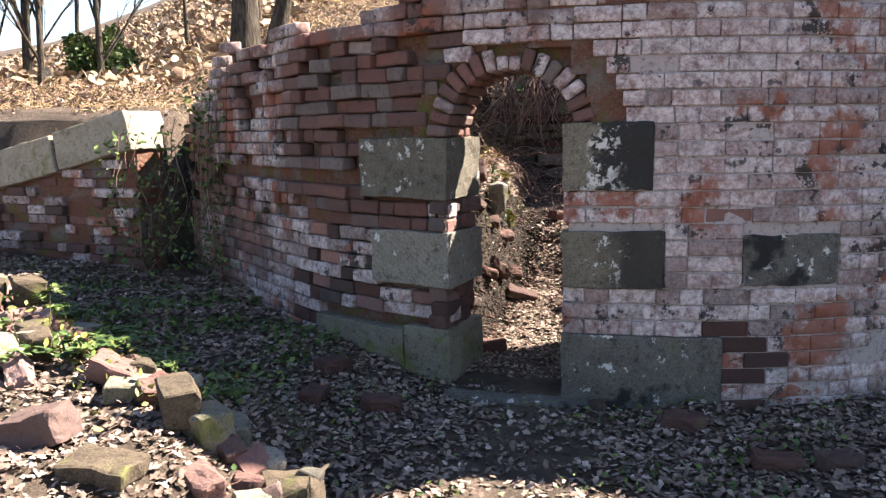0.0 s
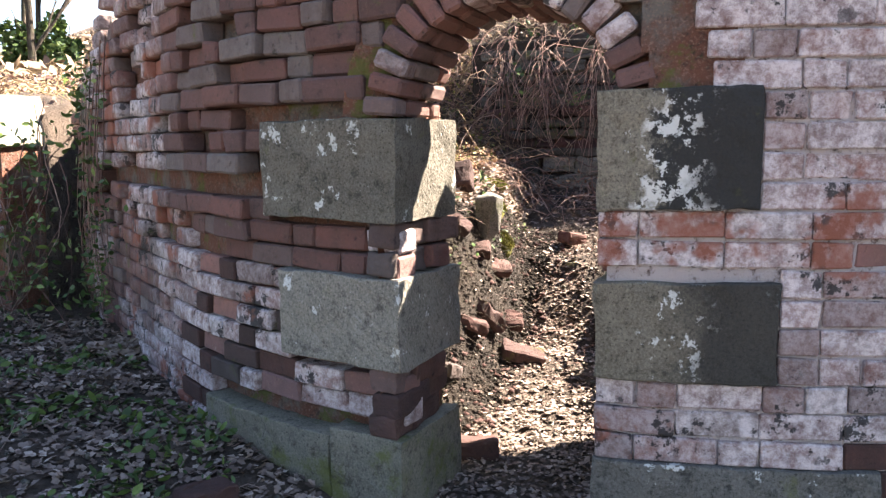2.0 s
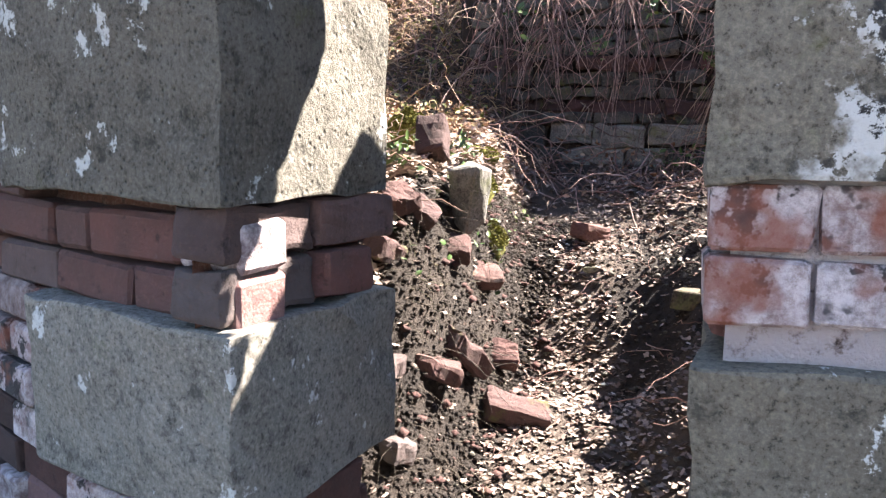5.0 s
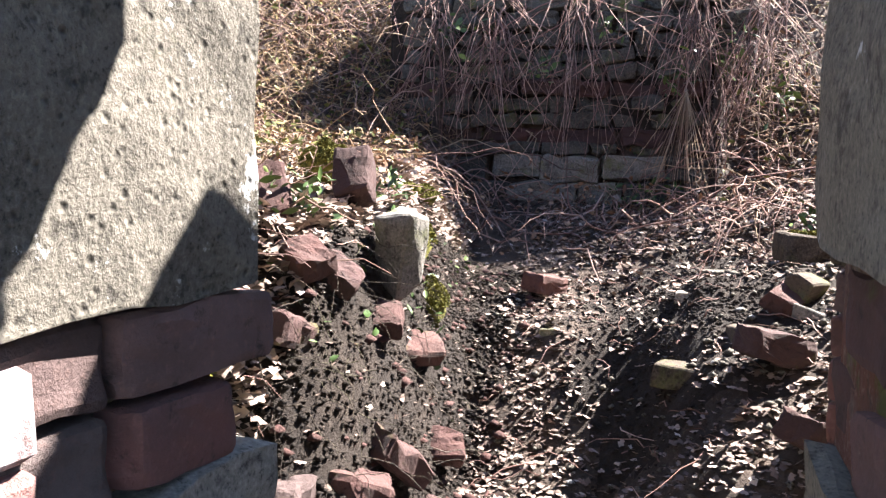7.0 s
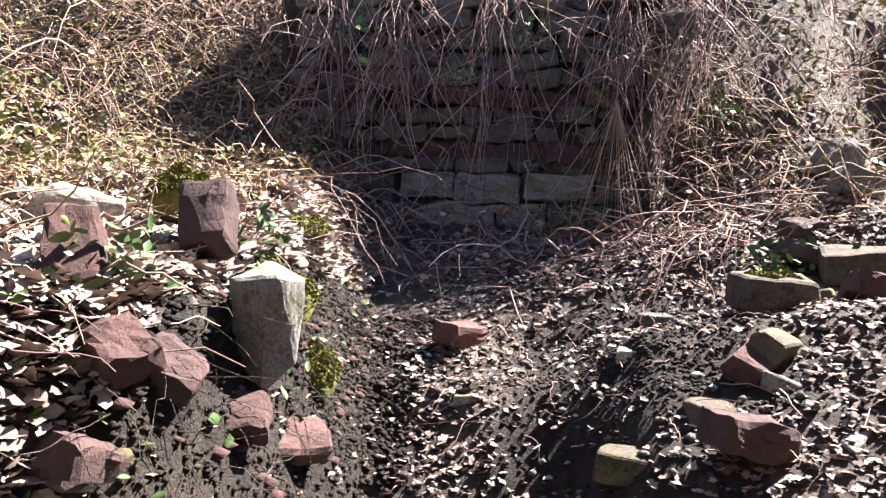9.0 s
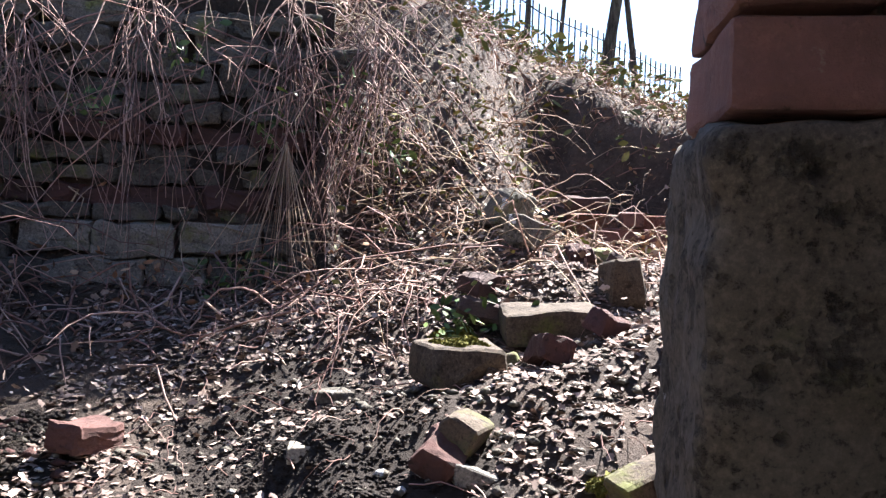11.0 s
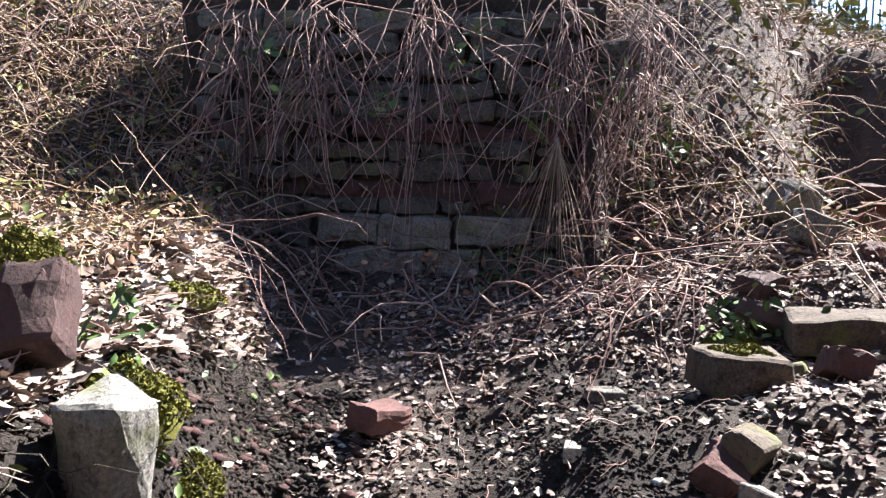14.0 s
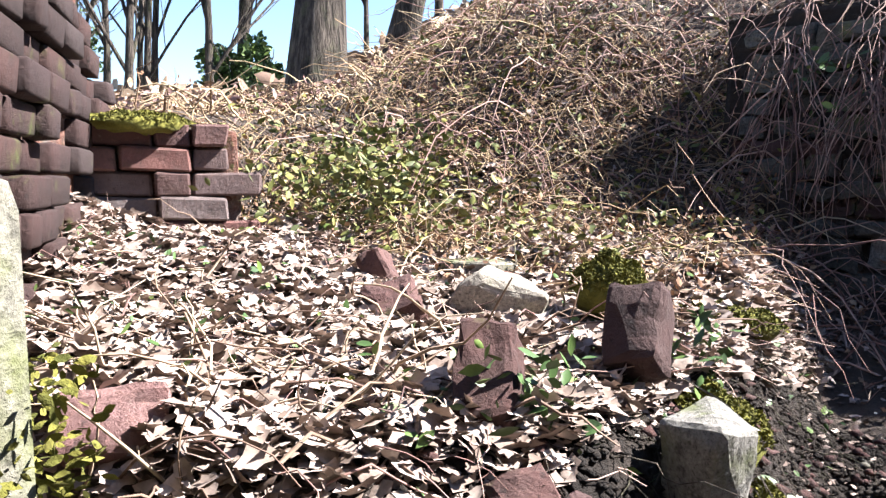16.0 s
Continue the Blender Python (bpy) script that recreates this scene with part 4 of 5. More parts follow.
# outside heap
heap = random.Random(11)
for k in range(74):
    x = heap.uniform(-3.3, -0.35)
    edge = -1.72 + 0.52 * (-0.3 - x)
    y = edge - abs(heap.gauss(0, 0.28))
    if y < -1.85 - 0.1 * x:
        y = heap.uniform(-1.75, edge)
    if k % 3 == 0:
        loose_stone(x, y, (heap.uniform(0.16, 0.36), heap.uniform(0.14, 0.26), heap.uniform(0.12, 0.24)), 60 + k, None, 0, 0, heap.uniform(0, 180),
                    "broken sandstone in the sunlit rubble heap", heap.choice((STONE_BROWN, STONE_MOSS, STONE_BUFF)), heap.uniform(-0.02, 0.05))
    else:
        loose_brick(x, y, None, heap.uniform(-35, 35), heap.uniform(-35, 35), heap.uniform(0, 180),
                    (heap.choice((0.10, 0.13, 0.2)), heap.choice((0.09, 0.12)), heap.choice((0.06, 0.09))), 60 + k,
                    "broken red brick in the sunlit rubble heap", heap.choice((BRICK_LOOSE, BRICK_RED, BRICK_RAW)), heap.uniform(-0.01, 0.06))
for k, (x, y, size, rx, ry, rz, mat, label) in enumerate((
        (-0.82, -1.62, (0.21, 0.13, 0.12), 10, -14, 25, BRICK_RAW, "red brick lump tipped in the sunlit heap"),
        (-0.60, -1.97, (0.25, 0.14, 0.11), 12, 10, -30, BRICK_RAW, "large pink-orange brick in the sunlit heap"),
        (-0.56, -1.78, (0.15, 0.12, 0.10), -8, 20, 35, BRICK_RED, "broken red brick in the sunlit heap"),
        (-0.48, -1.88, (0.17, 0.13, 0.11), 6, 12, 60, STONE_MOSS, "mossy broken block in the sunlit heap"),
        (-1.38, -1.48, (0.27, 0.16, 0.14), 14, 24, 20, BRICK_RAW, "weathered red brick mass leaning in the heap"),
        (-1.21, -2.06, (0.30, 0.24, 0.18), 0, -14, 15, BRICK_RED, "large pinkish lump of brickwork in the heap"),
        (-0.86, -2.14, (0.34, 0.24, 0.09), 5, 5, 8, STONE_BROWN, "flat brown slab in the heap"),
        (-1.66, -1.25, (0.20, 0.15, 0.14), 0, 10, 50, STONE_MOSS, "moss-topped block in the heap"),
        (-1.75, -0.80, (0.22, 0.13, 0.12), 20, 8, -20, BRICK_BURNT, "dark broken brick at the heap's edge"),
        (-2.45, -0.42, (0.20, 0.12, 0.10), 10, 20, 40, BRICK_RAW, "orange brick in the sunlit heap"))):
    loose_brick(x, y, None, rx, ry, rz, tuple(v * 0.72 for v in size), 140 + k, label, mat, 0.03)
loose_stone(-0.61, -1.63, (0.13, 0.11, 0.10), 152, None, 0, 8, 20, "white-topped broken stone in the sunlit heap", STONE_PALE, 0.02)
loose_stone(-0.38, -1.66, (0.12, 0.10, 0.24), 153, None, 0, 14, 10, "upright grey stone at the heap's end", STONE_WALL, 0.0)
for x, y, rz in ((-0.55, -0.55, 20), (-1.0, -0.2, 70), (1.3, -0.62, 10), (1.55, -0.55, 40), (0.9, -0.25, 5), (-0.9, -0.6, 100)):
    loose_brick(x, y, None, 5, 5, rz, (0.2, 0.11, 0.08), 90 + int(rz), "brick sunk in leaf litter before the wall")

# ---- leaf litter ----
nrng = np.random.default_rng(3)


def leaves(name, xs, ys, sizes, mat, lift=0.012, tilt=0.5, shape="oak", zs=None, cup=0.25):
    n = len(xs)
    if shape == "oak":
        o = np.array([(0, -0.5), (0.22, -0.3), (0.17, -0.12), (0.34, 0.1), (0.18, 0.24), (0, 0.5), (-0.18, 0.24), (-0.34, 0.1), (-0.17, -0.12), (-0.22, -0.3)])
    else:
        o = np.array([(0, -0.5), (0.2, -0.2), (0.22, 0.1), (0, 0.5), (-0.22, 0.1), (-0.2, -0.2)])
    k = len(o)
    loc = np.zeros((n, k + 1, 3))
    loc[:, :k, :2] = o
    loc[:, :k, 2] = cup * (np.abs(o[:, 0]) * 2 + (o[:, 1] ** 2)) * nrng.uniform(-1, 1.2, (n, 1))
    loc *= np.asarray(sizes)[:, None, None]
    a, b, c = nrng.uniform(0, 2 * np.pi, n), nrng.normal(0, tilt, n), nrng.normal(0, tilt, n)
    ca, sa, cb, sb, cc, sc = np.cos(a), np.sin(a), np.cos(b), np.sin(b), np.cos(c), np.sin(c)
    x, y, zz = loc[..., 0], loc[..., 1], loc[..., 2]
    y, zz = y * cb[:, None] - zz * sb[:, None], y * sb[:, None] + zz * cb[:, None]
    x, zz = x * cc[:, None] + zz * sc[:, None], -x * sc[:, None] + zz * cc[:, None]
    x, y = x * ca[:, None] - y * sa[:, None], x * sa[:, None] + y * ca[:, None]
    if zs is None:
        zs = lie(xs, ys) + lift * nrng.uniform(0.2, 1.6, n)
    v = np.stack([x + np.asarray(xs)[:, None], y + np.asarray(ys)[:, None], zz + np.asarray(zs)[:, None]], -1).reshape(-1, 3)
    base = np.arange(n)[:, None, None] * (k + 1)
    f = np.array([(k, i, (i + 1) % k) for i in range(k)])[None] + base
    return part(name, mesh_np(name, v, f.reshape(-1, 3), mat))


def spread(n, x0, x1, y0, y1, keep=None):
    xs, ys = nrng.uniform(x0, x1, n), nrng.uniform(y0, y1, n)
    if keep is not None:
        ok = keep(xs, ys)
        xs, ys = xs[ok], ys[ok]
    return xs, ys


def outside(x, y):
    u = np.clip((x - CX) / R, -0.99, 0.99)
    yf = np.where(x < -1.71, np.minimum(1.6, 0.62 + (-1.71 - x) * 0.782), CY - R * np.sqrt(1 - u * u))
    path = np.exp(-((x - 0.15 + 0.1 * y) / 0.35) ** 2)
    return (y < yf) & (nrng.uniform(0, 1, len(x)) > 0.75 * path)


def inside(x, y):
    return (np.hypot(x - CX, y - CY) < 2.9) | ((np.abs(x) < 0.35) & (y > 0.1) & (y < 1.2))


xs, ys = spread(85000, -6.4, 3.2, -3.4, 1.9, outside)
tagged(leaves("leaf_litter", xs, ys, nrng.uniform(0.02, 0.055, len(xs)), LEAF_DAMP, 0.012, 0.35), "dead brown leaves strewn before the wall", "leaf litter", kind="stuff")
xs, ys = spread(72000, -2.7, 2.2, 0.2, 4.2, inside)
steep = (xs < -0.4) & (xs > -0.68) & (nrng.uniform(0, 1, len(xs)) < 0.8)
bare = np.array([noise.noise((p * 1.7, q * 1.7, 7.7)) for p, q in zip(xs, ys)]) + nrng.normal(0, 0.12, len(xs)) > 0.42
steep |= bare & (xs > -0.5)
steep |= (np.hypot((xs - 0.27) / 0.42, (ys - 2.45) / 0.62) + nrng.normal(0, 0.12, len(xs)) < 1) & (nrng.uniform(0, 1, len(xs)) < 0.88)
xs, ys = xs[~steep], ys[~steep]
tagged(leaves("leaf_litter", xs, ys, nrng.uniform(0.010, 0.038, len(xs)), LEAF_DAMP, 0.008, 0.3), "brown dead leaves covering the floor inside", "leaf litter", kind="stuff")
xs, ys = spread(26000, -2.6, -0.66, 1.0, 3.3)
tagged(leaves("leaf_litter", xs, ys, nrng.uniform(0.02, 0.07, len(xs)), LEAF, 0.03, 0.38, cup=0.35), "deep pale dead oak leaves on the mound", "leaf litter", kind="stuff")


xs, ys = spread(30000, -11, 9, -9, 2.4, lambda x, y: ((x < -6.2) | (x > 3.0) | (y < -3.3)) & (y < np.where(x > 2.8, 2.4, 1.4)))
tagged(leaves("leaf_litter", xs, ys, nrng.uniform(0.03, 0.08, len(xs)), LEAF_DAMP, 0.012, 0.35), "dead leaves over the ground away from the wall", "leaf litter", kind="stuff")


# ---- stalks, roots and brambles ----
def stems(name, polys, radii, mat):
    """Thin three-sided stems along polylines: an array (n, k, 3)."""
    p = np.asarray(polys, float)
    n, k, _ = p.shape
    d = np.gradient(p, axis=1)
    d /= np.linalg.norm(d, axis=2, keepdims=True) + 1e-9
    ref = np.where(np.abs(d[..., 2:3]) > 0.8, np.array([1.0, 0, 0]), np.array([0, 0, 1.0]))
    u = np.cross(d, ref)
    u /= np.linalg.norm(u, axis=2, keepdims=True) + 1e-9
    w = np.cross(d, u)
    taper = np.linspace(1, 0.35, k)[None, :, None]
    rad = np.asarray(radii)[:, None, None] * taper
    rings = [p + rad * (math.cos(a) * u + math.sin(a) * w) for a in (0, 2.094, 4.189)]
    v = np.stack(rings, 2).reshape(-1, 3)
    f = []
    for i in range(k - 1):
        for q in range(3):
            r = (q + 1) % 3
            f.append((i * 3 + q, i * 3 + r, (i + 1) * 3 + r, (i + 1) * 3 + q))
    f = (np.array(f)[None] + (np.arange(n) * k * 3)[:, None, None]).reshape(-1, 4)
    return part(name, mesh_np(name, v, f, mat))


def arcs(n, x0, x1, y0, y1, length, rise, droop, k=7, side=1.0, z=None):
    xs, ys = nrng.uniform(x0, x1, n), nrng.uniform(y0, y1, n)
    zs = lie(xs, ys) if z is None else z(xs, ys)
    ln = nrng.uniform(*length, n)
    az = nrng.uniform(0, 2 * np.pi, n)
    t = np.linspace(0, 1, k)
    out = np.zeros((n, k, 3))
    spread_ = nrng.uniform(0.2, 1.0, n) * side
    wob = np.cumsum(nrng.normal(0, 0.035, (n, k, 3)), axis=1) * ln[:, None, None]
    out[..., 0] = xs[:, None] + (np.cos(az) * ln * spread_)[:, None] * t
    out[..., 1] = ys[:, None] + (np.sin(az) * ln * spread_)[:, None] * t
    out[..., 2] = zs[:, None] + (ln * nrng.uniform(*rise, n))[:, None] * t - (ln * nrng.uniform(*droop, n))[:, None] * t ** 2
    return out + wob


# roots and dry stems hanging over the back wall
hang = []
for k in range(330):
    bunch = nrng.choice([-1.0, -0.70, -0.28, 0.30, 0.62, 9, 9, 9])
    loose = bunch > 5
    x = nrng.uniform(-1.3, 0.9) if loose else bunch + nrng.normal(0, 0.035)
    top = nrng.uniform(1.85, 2.3) if not loose else nrng.uniform(1.7, 2.5)
    y = 3.80 + (top - 2.0) * 0.35
    ln = nrng.uniform(0.25, 0.85)
    t = np.linspace(0, 1, 8)
    dx = (nrng.normal(0.05, 0.6) if loose else nrng.normal(0.0, 0.35)) * ln
    xx = x + dx * t + np.cumsum(nrng.normal(0, 0.012, 8))
    yy = y - 0.10 * np.sin(t * 1.6) - nrng.uniform(0, 0.12) * t - (top - 2.0) * 0.35 * t
    hang.append(np.stack([xx, yy, top + 0.06 * np.sin(t * 3) - ln * t * (0.6 if loose else 1)], -1))
tagged(stems("hanging_roots", hang, nrng.uniform(0.0018, 0.0045, len(hang)), ROOT), "thin brown roots and stems hanging down the back wall", "roots", kind="stuff")
xs = np.concatenate([nrng.normal(a, 0.05, 26) for a in (-0.85, -0.45, -0.1, 0.22, 0.5, 0.68)])
zs = np.concatenate([nrng.normal(a, 0.05, 26) for a in (1.95, 1.78, 2.0, 1.72, 1.9, 1.65)])
tagged(leaves("leaves", xs, nrng.uniform(3.68, 3.80, len(xs)), nrng.uniform(0.02, 0.065, len(xs)), GREEN, 0, 0.9, "oval", zs), "green bramble leaves hanging over the back wall", "leaves", kind="stuff")
tuft = []
for k in range(26):
    t = np.linspace(0, 1, 8)
    a = nrng.normal(0, 0.13)
    tuft.append(np.stack([0.26 + a * t, 3.66 - 0.05 * t + nrng.normal(0, 0.02), 1.66 - 0.55 * t], -1))
tagged(stems("straw_tuft", tuft, np.full(len(tuft), 0.0025), STALK), "fan of pale straw stems hanging on the bank", "straw", kind="stuff")

gold = np.concatenate([arcs(3200, -3.0, -1.0, 2.5, 4.3, (0.15, 0.6), (0.1, 0.7), (0.3, 1.0)), arcs(700, -2.4, -0.85, 2.2, 3.0, (0.08, 0.3), (0.05, 0.5), (0.2, 0.6))])
tagged(stems("bramble_stems", gold, nrng.uniform(0.0015, 0.004, len(gold)), STRAW), "tangle of golden dry bramble stems in the sun", "brambles", kind="stuff")
groups = [arcs(900, -3.2, -0.95, 2.5, 4.6, (0.2, 0.6), (0.2, 0.9), (0.3, 1.0)), arcs(1700, -1.0, 0.7, 3.9, 6.5, (0.25, 0.9), (0.2, 0.9), (0.4, 1.2)),
          arcs(1300, 0.4, 3.0, 3.3, 6.0, (0.2, 0.7), (0.2, 0.8), (0.3, 1.0))]
allp = np.concatenate(groups)
tagged(stems("bramble_stems", allp, nrng.uniform(0.0015, 0.0045, len(allp)), STALK), "tangle of dry bramble stems over the bank", "brambles", kind="stuff")
dark = np.concatenate([arcs(2200, -2.8, 0.8, 3.2, 6.0, (0.3, 1.0), (0.1, 0.7), (0.4, 1.2)), arcs(700, 0.3, 3.0, 3.2, 6.5, (0.3, 0.9), (0.1, 0.7), (0.3, 1.0))])
tagged(stems("bramble_stems", dark, nrng.uniform(0.002, 0.006, len(dark)), ROOT), "dark brown bramble stems over the bank", "brambles", kind="stuff")
low = np.concatenate([arcs(1700, -2.5, -0.7, 1.1, 3.0, (0.08, 0.38), (0.05, 0.4), (0.1, 0.5)), arcs(700, -0.4, 1.6, 1.4, 3.6, (0.06, 0.3), (0.05, 0.3), (0.1, 0.4)),
                      arcs(220, -3.0, 2.4, -2.2, 0.2, (0.1, 0.35), (0.02, 0.25), (0.05, 0.3))])
tagged(stems("fallen_stalks", low, nrng.uniform(0.001, 0.003, len(low)), ROOT), "fallen dry stalks and twigs on the ground", "twigs", kind="stuff")

# brambles' leaves
for (n, x0, x1, y0, y1, mat, lab, sz) in ((2400, -3.0, -0.95, 2.5, 4.4, YELLOW, "yellow-green bramble leaves on the sunlit bank", (0.02, 0.05)),
                                          (700, 0.4, 3.0, 3.4, 6.0, YELLOW, "yellow-green bramble leaves on the bank", (0.02, 0.05)),
                                          (1800, -3.2, -0.85, 2.3, 4.5, STALK, "dry leaf scraps in the brambles", (0.01, 0.03)),
                                          (3500, -3.2, -0.80, 2.3, 4.6, RUST, "brown bracken scraps in the brambles", (0.012, 0.035)),
                                          (3000, -1.0, 3.0, 3.5, 6.0, RUST, "brown bracken scraps on the bank", (0.015, 0.05)),
                                          (1500, -1.2, 0.6, 3.9, 6.0, GREEN, "green bramble leaves above the back wall", (0.03, 0.07)),
                                          (900, -2.5, -0.55, 1.2, 3.0, GREEN, "small green plants on the mound", (0.015, 0.045)),
                                          (9000, -5.0, 2.8, -1.8, 1.3, GREEN, "small green weeds in the leaf litter", (0.015, 0.045)),
                                          (2600, -3.6, -1.1, -1.2, 1.2, GREEN, "broad green weeds at the wall's foot", (0.03, 0.075))):
    xs, ys = spread(n, x0, x1, y0, y1)
    if y0 < 0:
        ok = outside(xs, ys) & (np.array([noise.noise((a * 2, b * 2, 5)) for a, b in zip(xs, ys)]) > -0.05)
        xs, ys = xs[ok], ys[ok]
    hz = lie(xs, ys) + (nrng.uniform(0.0, 0.16, len(xs)) if y1 > 3.5 else nrng.uniform(0.0, 0.06, len(xs)))
    tagged(leaves("leaves", xs, ys, nrng.uniform(*sz, len(xs)), mat, 0, 0.7, "oval", hz), lab, "leaves", kind="stuff")
xs, ys = nrng.normal(-2.25, 0.22, 1500), nrng.normal(2.75, 0.2, 1500)
tagged(leaves("leaves", xs, ys, nrng.uniform(0.02, 0.055, 1500), YELLOW, 0, 0.9, "oval", lie(xs, ys) + nrng.uniform(0.0, 0.3, 1500)), "yellow-green leafy clump beside the low wall", "leaves", kind="stuff")
xs, ys = spread(3500, -3.4, 3.2, 2.7, 7.0, lambda x, y: (np.hypot(x - CX, y - CY) < 2.9) | (y > 4.2))
hz = lie(xs, ys) + nrng.uniform(0, 0.1, len(xs))
tagged(leaves("dead_leaves", xs, ys, nrng.uniform(0.015, 0.045, len(xs)), LEAF, 0, 0.8, "oak", hz), "dead leaves caught in the brambles", "leaves", kind="stuff")

# leafy sprays on the bank and the slope
for x, y, n, wide, lab in ((0.78, 2.98, 90, 0.07, "small bright green plant on the rubble slope"), (0.74, 4.05, 110, 0.10, "pale green leafy spray on the bank"),
                           (1.20, 4.35, 120, 0.14, "yellow-green leaves on the bank"), (0.10, 3.72, 70, 0.09, "green leaves hanging by the back wall"),
                           (-0.62, 1.98, 90, 0.07, "small green plant on the mound"), (-0.78, 1.50, 70, 0.06, "small green plant on the mound")):
    xs, ys = nrng.normal(x, wide, n), nrng.normal(y, wide, n)
    tagged(leaves("leafy_plant", xs, ys, nrng.uniform(0.02, 0.05, n), YELLOW if n > 100 else GREEN, 0, 0.8, "oval", lie(xs, ys) + nrng.uniform(0.02, 0.14, n)), lab, "plant", kind="stuff")

# hillside beyond: dry undergrowth
xs, ys = spread(30000, -14, -2.4, 1.9, 16, lambda x, y: (y > 1.98 + 0.0 * x) & (np.hypot(x, y - 0.5) > 3.3) & ((x < -3.7) | (y > 2.6)))
hz = lie(xs, ys) + nrng.uniform(0, 0.15, len(xs))
tagged(leaves("undergrowth", xs, ys, nrng.uniform(0.02, 0.06, len(xs)), ROOT, 0, 0.9, "oval", hz), "dry straw-coloured undergrowth on the hillside", "undergrowth", kind="stuff")
hs = arcs(11000, -12, -2.9, 2.2, 11, (0.2, 0.7), (0.1, 0.7), (0.2, 0.9), 6)
tagged(stems("undergrowth", hs, nrng.uniform(0.003, 0.008, len(hs)), STRAW), "dry bracken and bramble stems on the hillside", "undergrowth", kind="stuff")
xs, ys = spread(22000, -34, -6, 5, 34)
tagged(leaves("undergrowth", xs, ys, nrng.uniform(0.10, 0.30, len(xs)), STALK, 0, 0.9, "oval", lie(xs, ys) + nrng.uniform(0, 0.3, len(xs))), "dry brown scrub on the far hillside", "undergrowth", kind="stuff")
long = np.concatenate([arcs(130, -2.1, -0.75, 1.1, 2.4, (0.2, 0.6), (0.1, 0.5), (0.1, 0.5)), arcs(120, -1.5, -0.9, 0.95, 1.5, (0.15, 0.45), (0.2, 0.8), (0.2, 0.7))])
tagged(stems("bracken_stalks", long, nrng.uniform(0.002, 0.005, len(long)), STALK), "long dry bracken stalks leaning over the mound", "stalks", kind="stuff")
xs, ys = spread(12000, 0.8, 11, 4.5, 18)
hz = lie(xs, ys) + nrng.uniform(0, 0.3, len(xs))
tagged(leaves("undergrowth", xs, ys, nrng.uniform(0.04, 0.11, len(xs)), YELLOW, 0, 0.9, "oval", hz), "sunlit low undergrowth on the far slope", "undergrowth", kind="stuff")


# ---- clods, pebbles and rootlets ----
def lumps(name, xs, ys, sizes, mat, lab, cat, lift=0.2):
    v0 = np.array([(1, 0, 0.2), (0.3, 0.95, 0), (-0.8, 0.6, 0.1), (-0.8, -0.6, -0.1), (0.3, -0.95, 0.1), (0.15, 0.1, 0.9), (-0.1, -0.1, -0.9)])
    f0 = np.array([(0, 1, 5), (1, 2, 5), (2, 3, 5), (3, 4, 5), (4, 0, 5), (1, 0, 6), (2, 1, 6), (3, 2, 6), (4, 3, 6), (0, 4, 6)])
    n = len(xs)
    v = v0[None] * nrng.uniform(0.6, 1.3, (n, 7, 3)) * np.asarray(sizes)[:, None, None] * np.array((1, 0.8, 0.6))
    a = nrng.uniform(0, 6.28, n)[:, None]
    x, y = v[..., 0] * np.cos(a) - v[..., 1] * np.sin(a), v[..., 0] * np.sin(a) + v[..., 1] * np.cos(a)
    v = np.stack([x + xs[:, None], y + ys[:, None], v[..., 2] + (lie(xs, ys) + lift * np.asarray(sizes))[:, None]], -1)
    f = f0[None] + (np.arange(n) * 7)[:, None, None]
    return tagged(part(name, mesh_np(name, v.reshape(-1, 3), f.reshape(-1, 3), mat)), lab, cat, kind="stuff")


xs, ys = spread(9000, -0.82, -0.36, 0.75, 2.9)
lumps("clods", xs, ys, nrng.uniform(0.004, 0.017, len(xs)), EARTH_CORE, "black crumbling earth clods on the mound's face", "earth")
xs, ys = nrng.normal(0.27, 0.2, 3500), nrng.normal(2.45, 0.3, 3500)
lumps("clods", xs, ys, nrng.uniform(0.003, 0.010, len(xs)), EARTH_CORE, "bare black crumbly soil beside the gully", "earth")
xs, ys = spread(1500, -0.5, 1.9, 0.9, 3.8)
lumps("pebbles", xs, ys, nrng.uniform(0.005, 0.022, len(xs)), STONE_GREY, "grey pebbles and chips in the litter", "pebbles")
xs, ys = spread(420, -0.85, -0.30, 0.8, 2.9)
lumps("brick_chips", xs, ys, nrng.uniform(0.008, 0.03, len(xs)), BRICK_DARK, "red brick chips in the mound's face", "brick chips")
xs, ys = spread(1200, -3.2, 2.2, -2.2, 0.6, outside)
lumps("pebbles", xs, ys, nrng.uniform(0.006, 0.028, len(xs)), STONE_GREY, "small stones in the leaf litter", "pebbles")
net = arcs(1100, -0.78, -0.42, 0.9, 2.9, (0.08, 0.35), (-0.3, 0.3), (0.0, 0.8))
tagged(stems("rootlets", net, nrng.uniform(0.0008, 0.0022, len(net)), BARK), "fine dark rootlets trailing over the earth face", "roots", kind="stuff")

